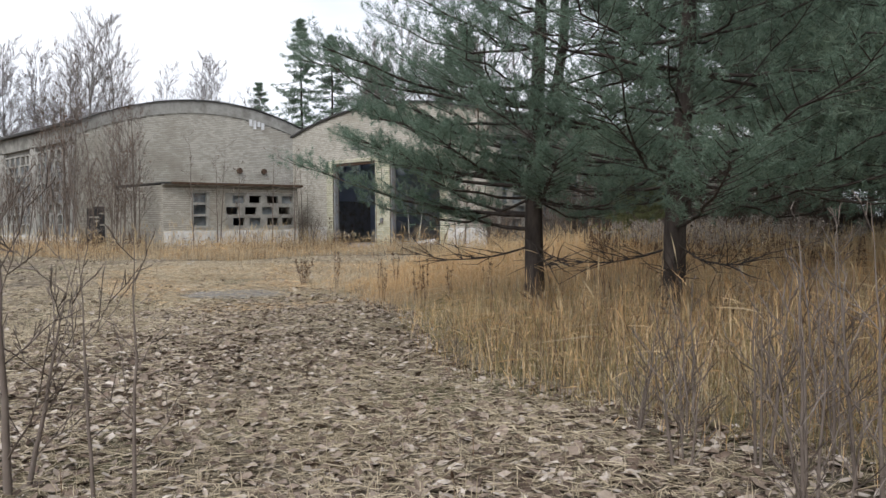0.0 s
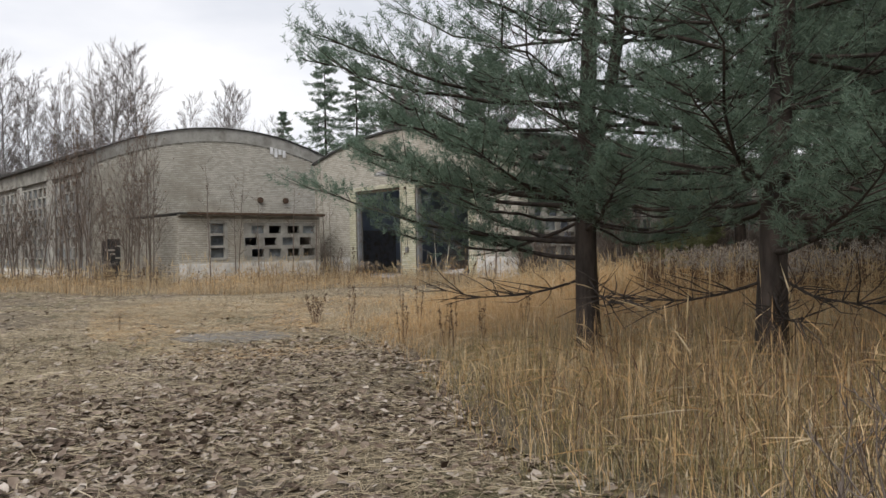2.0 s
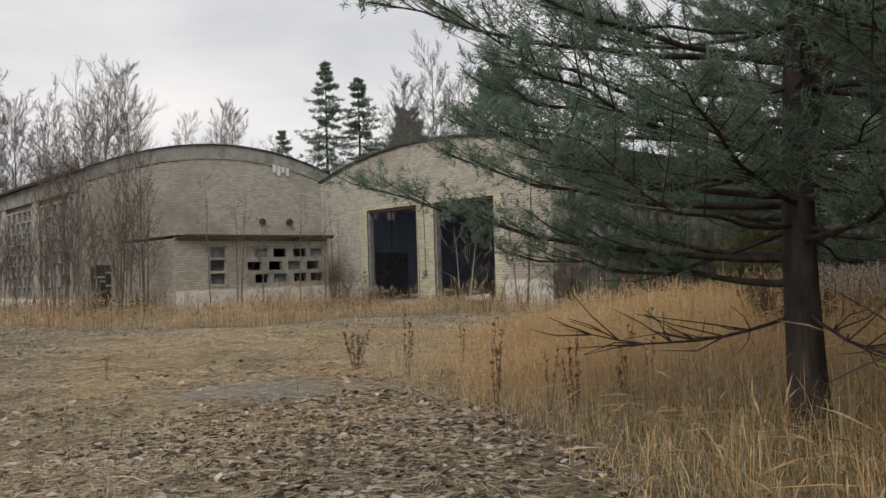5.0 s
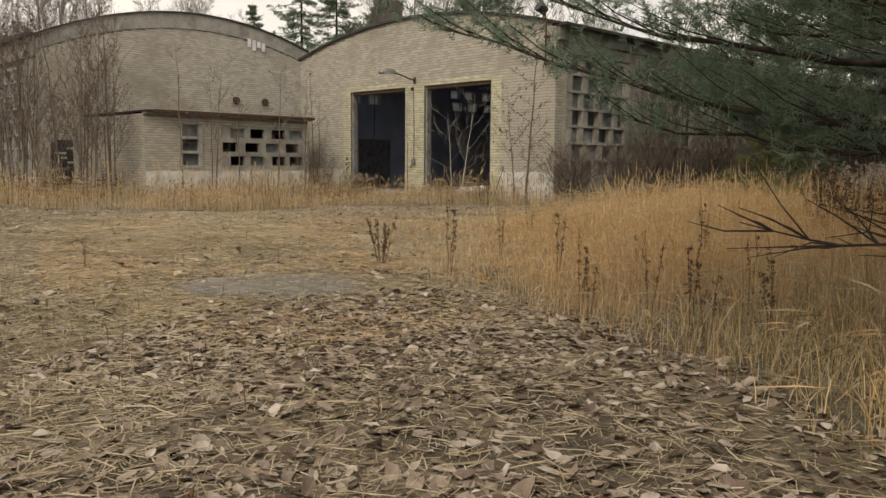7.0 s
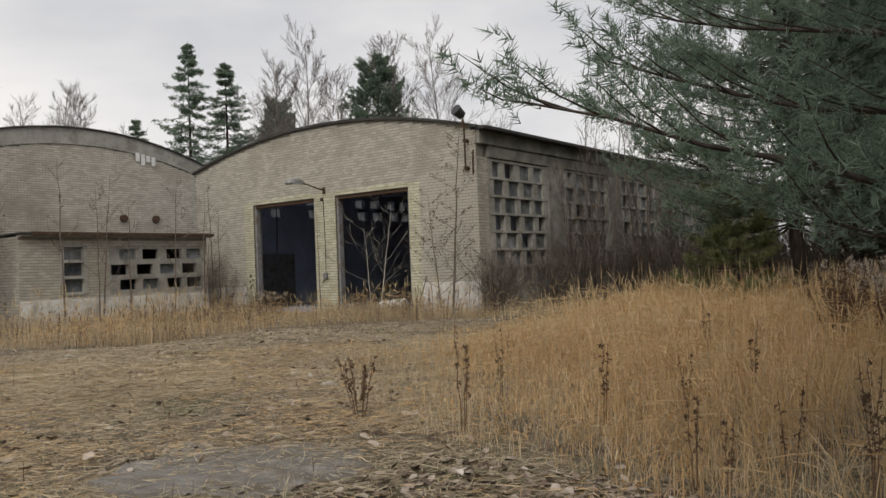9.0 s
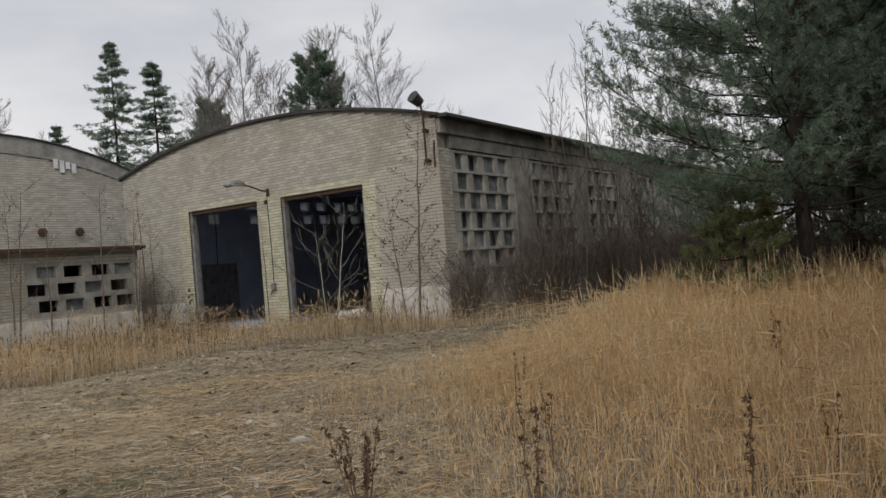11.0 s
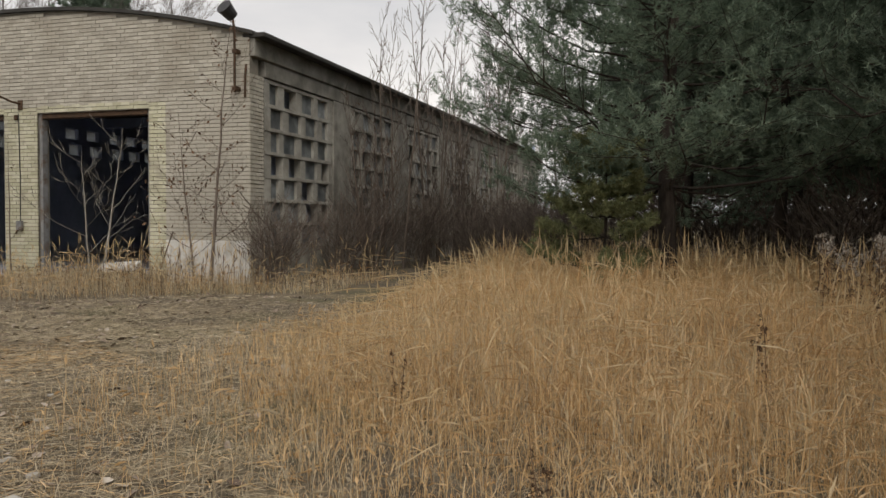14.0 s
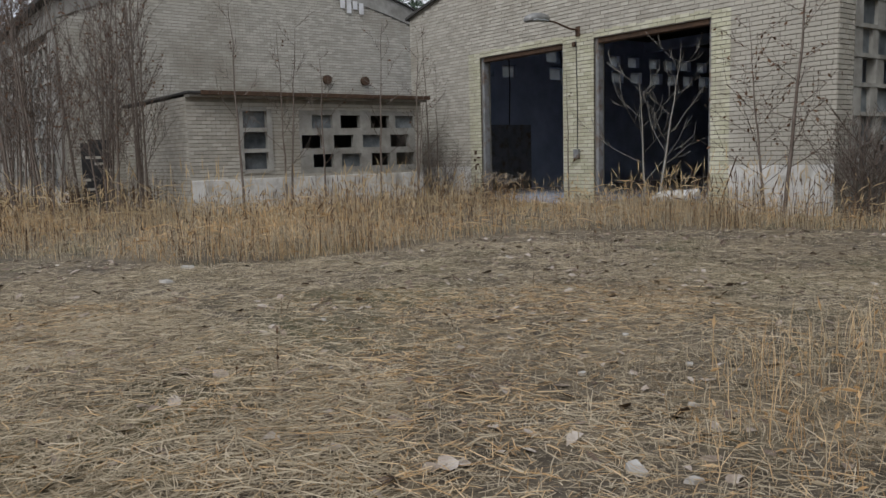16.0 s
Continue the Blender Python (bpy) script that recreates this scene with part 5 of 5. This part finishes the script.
def slab():
    r = np.random.default_rng(5)
    bm = bmesh.new()
    outline = [(-1.2, -1.0), (-0.4, -1.15), (0.5, -0.95), (0.95, -0.3), (0.8, 0.45), (0.2, 0.9), (-0.6, 0.95), (-1.15, 0.35)]
    fine = []
    for (xa, ya), (xb, yb) in zip(outline, outline[1:] + outline[:1]):
        for q in range(5):
            k = 1 + r.normal(0, 0.05)
            fine.append(((xa + (xb - xa) * q / 5) * k, (ya + (yb - ya) * q / 5) * k))
    outline = fine
    lo = [bm.verts.new((x * 1.05, y * 1.05, -0.06)) for x, y in outline]
    hi = [bm.verts.new((x, y, 0.012 + 0.035 * r.random())) for x, y in outline]
    n = len(outline)
    for i in range(n):
        bm.faces.new((lo[i], lo[(i + 1) % n], hi[(i + 1) % n], hi[i]))
    c = bm.verts.new((0, 0, 0.085))
    for i in range(n):
        bm.faces.new((hi[i], hi[(i + 1) % n], c))
    bm.faces.new(lo[::-1])
    me = bpy.data.meshes.new("concrete_slab")
    bm.to_mesh(me)
    bm.free()
    me.materials.append(M["slab"])
    ob = new("concrete_slab", me)
    ob.matrix_world = pose(9.75, -17.2, -0.015, 0, 0, 20)
    tagged(ob, "worn grey concrete slab sunk into the yard", "slab")


slab()
cover = straw_mesh("straw_litter", scatter([(8.9, -17.9), (8.9, -16.7), (10.0, -16.5), (10.5, -17.3), (9.9, -18.0)], 330, lr), lr, 0.05, 0.24, 0.0045, M["grass_pale"], 0.01)
cover = tagged(new("straw_litter", cover), "bleached straw blown over the slab", "straw", "", "stuff")
cover.location.z = 0.05


M["weed_dark"] = material("dark_seed_head", [(0.06, 0.036, 0.023), (0.13, 0.08, 0.05)], 6, island=True, bump=0, rough=0.9)


def stalk(place, height, seed, stems, label, spread=0.18):
    """A dead weed: stiff stems with clotted seed heads and curled leaves."""
    r = np.random.default_rng(seed)
    t = thing("dead_stalk", label, "weed", place, "dead stalks")
    lines, pts, dirs = [], [], []
    for s in range(stems):
        az = r.random() * 6.28
        b = np.array([np.cos(az) * spread * r.random(), np.sin(az) * spread * r.random(), height * (0.65 + 0.4 * r.random())])
        line = limb_line(np.array([b[0] * 0.15, b[1] * 0.15, -0.05]), b, 0, r, 7, 0.05)
        lines.append((line, np.linspace(0.006, 0.003, 7)))
        for q in range(16):
            f = 0.45 + 0.55 * r.random()
            pts.append(line[0] + (line[-1] - line[0]) * f + r.normal(0, 0.012, 3))
            dirs.append(unit(np.array([r.normal(), r.normal(), 0.8])))
    for one in lines:
        part("stem", tubes_mesh("stem", [one], M["weed"], 5), None, t)
    part("seed_head", needles_mesh("seed_head", pts, dirs, 0.034, 6, 0.011, M["weed_dark"], r, 0.8, 0.02), None, t, "", "stuff")
    return t


STALK = "dark dead weed stalk with clotted seed head"
s1 = stalk((9.25, -15.77, 0), 0.62, 1, 9, "clump of brown withered dock beside the slab", 0.3)
s2 = stalk((10.62, -15.94, 0), 1.0, 2, 3, STALK, 0.15)
s3 = stalk((11.6, -15.2, 0), 0.85, 3, 2, STALK)
for k, (x, y, s) in enumerate([(12.9, -16.6, 0.75), (13.4, -16.3, 0.8), (13.9, -16.5, 0.85), (14.3, -17.0, 0.8), (9.9, -14.2, 0.7), (11.9, -14.0, 0.7), (12.3, -13.2, 0.8), (8.3, -11.6, 0.7), (11.0, -10.6, 0.9),
                               (13.6, -14.7, 0.8), (6.7, -18.5, 0.4), (13.2, -16.9, 0.7), (14.6, -16.6, 0.8)]):
    copy_thing((s2, s3)[k % 2], pose(x, y, 0, 0, 0, 97 * k) @ Matrix.Diagonal((s, s, s, 1)))


stalk((12.45, -9.5, 0), 1.3, 12, 48, "dense dark clump of dead upright weed stalks", 0.42)
stalk((13.3, -10.6, 0), 1.15, 13, 22, "dark clump of dead upright weed stalks", 0.5)


def goldenrod(place, seed, height, count):
    """A clump of dead goldenrod with pale fluffy tops."""
    r = np.random.default_rng(seed)
    t = thing("goldenrod_clump", "clump of dead goldenrod with pale fluffy seed tops", "weed", place, "goldenrod clumps")
    lines, pts, dirs, lp_, ld = [], [], [], [], []
    for s in range(count):
        a = np.array([*r.normal(0, 0.4, 2), -0.05])
        b = a + np.array([*r.normal(0, 0.1, 2), height * (0.75 + 0.35 * r.random())])
        line = limb_line(a, b, 0, r, 6, 0.03)
        lines.append((line, np.linspace(0.006, 0.003, 6)))
        for q in range(8):
            pts.append(b + np.array([*r.normal(0, 0.05, 2), -0.14 * r.random()]))
            dirs.append(unit(np.array([r.normal(), r.normal(), 0.6])))
        for q in range(9):
            lp_.append(a + (b - a) * (0.2 + 0.65 * r.random()))
            ld.append(unit(np.array([r.normal(), r.normal(), -0.4])))
    part("stemwork", tubes_mesh("stemwork", lines, M["weed"], 4), None, t, "", "stuff")
    part("seed_top", needles_mesh("seed_top", pts, dirs, 0.05, 6, 0.012, M["fluff"], r, 0.9, 0.03), None, t, "", "stuff")
    part("withered_foliage", needles_mesh("withered_foliage", lp_, ld, 0.09, 3, 0.02, M["weed"], r, 0.5, 0.0), None, t, "", "stuff")
    return t


g = goldenrod((12.8, -8.0, 0), 9, 1.35, 40)
for k, (x, y, s) in enumerate([(13.6, -8.6, 1.0), (14.5, -8.3, 1.05), (15.3, -9.0, 0.95), (13.4, -9.6, 1.0), (14.4, -9.9, 0.95), (16.2, -8.7, 1.1), (15.6, -10.2, 1.0), (12.5, -6.0, 1.0), (13.8, -6.6, 1.05), (17.2, -9.6, 1.05), (16.6, -11.0, 0.9), (18.2, -10.6, 1.0),
                               (-8.9, -0.9, 0.62), (-10.2, -0.8, 0.66), (-13.5, -9.9, 0.9), (-14.6, -11.5, 0.95), (-16.2, -12.6, 0.9)]):
    copy_thing(g, pose(x, y, 0, 0, 0, 53 * k) @ Matrix.Diagonal((s, s, s, 1)))


def litter_piece(k, x, y, s, turn):
    r = np.random.default_rng(600 + k)
    bm = bmesh.new()
    n = 7
    ring = [(np.cos(6.283 * i / n) * s * (0.6 + 0.6 * r.random()), np.sin(6.283 * i / n) * s * (0.4 + 0.5 * r.random())) for i in range(n)]
    lo = [bm.verts.new((a, b, -0.01)) for a, b in ring]
    hi = [bm.verts.new((a * 0.85, b * 0.85, 0.012 + 0.22 * s * r.random())) for a, b in ring]
    bm.faces.new(hi)
    bm.faces.new(lo[::-1])
    for i in range(n):
        bm.faces.new((lo[i], lo[(i + 1) % n], hi[(i + 1) % n], hi[i]))
    me = bpy.data.meshes.new("rubble_chip")
    bm.to_mesh(me)
    bm.free()
    me.materials.append(M["paper"])
    ob = new("rubble_chip", me)
    ob.matrix_world = pose(x, y, float(ground_height(x, y)), 0, 0, turn)
    tagged(ob, "pale chip of rubble lying on the yard", "rubble", "rubble chips")


for k, (x, y, s) in enumerate([(-1.4, -13.1, 0.16), (-2.4, -12.5, 0.15), (3.07, -11.25, 0.06), (4.67, -12.3, 0.06), (5.94, -13.3, 0.11), (5.5, -12.25, 0.06), (6.2, -13.2, 0.08), (6.6, -13.4, 0.1), (4.1, -11.2, 0.06), (2.2, -12.9, 0.05), (1.3, -10.1, 0.06), (5.0, -11.6, 0.06),
                               (3.6, -13.6, 0.05), (0.2, -9.0, 0.08), (6.9, -13.9, 0.18), (3.2, -9.8, 0.05), (2.0, -8.2, 0.06)]):
    litter_piece(k, x, y, s * 0.75, 41 * k)

# ---- fixtures and debris ----
def wall_lamp():
    t = thing("wall_lamp", "dull metal street lamp on a curved wall bracket", "lamp", (-7.05, 0, 4.66))
    part("bracket", tubes_mesh("bracket", [(np.array([(0, -0.02, 0.0), (-0.02, -0.3, 0.02), (-0.1, -0.75, 0.16), (-0.14, -1.0, 0.2)]), [0.028, 0.028, 0.026, 0.024])], M["rust"], 8), None, t)
    bm = bmesh.new()
    bmesh.ops.create_uvsphere(bm, u_segments=16, v_segments=9, radius=1)
    for v in bm.verts:
        v.co = Vector((v.co.x * 0.19, v.co.y * 0.42, max(v.co.z, -0.35) * 0.16))
    bm.transform(pose(-0.17, -1.36, 0.21, 6, 0, -6))
    part("lamp_head", bm, M["lamp"], t)
    bm = boxed(-0.1, 0.1, -1.6, -1.15, 0.13, 0.17, 0.02)
    part("diffuser", bm, M["glass_old"], t)
    part("wall_plate", boxed(-0.08, 0.08, -0.045, -0.014, -0.16, 0.1, 0.01), M["rust"], t)
    bm = boxed(-0.16, -0.06, -0.1, -0.014, -0.42, -0.3, 0.01)
    part("junction_box", bm, M["rust"], t)


def flood_light():
    t = thing("flood_light", "dark floodlight on a pole at the roof corner", "lamp", (-0.3, -0.2, 6.0))
    part("pole", tubes_mesh("pole", [(np.array([(0, 0, -1.35), (0, 0, 0.2), (-0.02, -0.05, 0.42)]), [0.03, 0.03, 0.03])], M["rust"], 8), None, t)
    bm = bmesh.new()
    bmesh.ops.create_cone(bm, cap_ends=True, segments=14, radius1=0.15, radius2=0.2, depth=0.34)
    bm.transform(pose(-0.1, -0.12, 0.58, 55, -20, 0))
    part("lamp_housing", bm, M["dark"], t)
    part("clamp", boxed(-0.06, 0.06, -0.03, 0.19, -0.4, -0.3, 0.01), M["rust"], t)
    part("clamp", boxed(-0.06, 0.06, -0.03, 0.19, -1.3, -1.2, 0.01), M["rust"], t)


def door_debris():
    t = thing("white_board", "pale broken board lying in the gateway", "board", (-3.75, -0.35, 0.3))
    part("panel", boxed(-0.5, 0.5, -0.25, 0.25, 0.0, 0.13, 0.02), M["board"], t)
    t.matrix_world = pose(-3.55, -0.4, 0.28, 14, -4, 12)
    t2 = thing("rubble_heap", "heap of broken brick and earth in the gateway", "rubble", (-4.4, -0.1, 0))
    r = np.random.default_rng(77)
    rows = []
    for k in range(70):
        x, y, s = r.normal(0, 0.8), r.normal(0, 0.35), 0.05 + 0.1 * r.random()
        z = max(0.02, 0.3 - 0.2 * abs(x)) * r.random()
        rows.append((x - s, x + s, y - s * 0.6, y + s * 0.6, z - 0.05, z + s * 0.8))
    part("brick_rubble", boxes_mesh("brick_rubble", rows, M["mortar"]), None, t2, "", "stuff")
    rod = new("iron_rod", tubes_mesh("iron_rod", [(np.array([(0, 0, -0.05), (0.17, 0.1, 0.6), (0.36, 0.2, 1.25)]), [0.016, 0.016, 0.014])], M["rust"], 7))
    rod.matrix_world = pose(-2.45, -0.4, 0.0)
    tagged(rod, "rusty iron rod standing aslant before the wall", "rod")


wall_lamp()
flood_light()
door_debris()
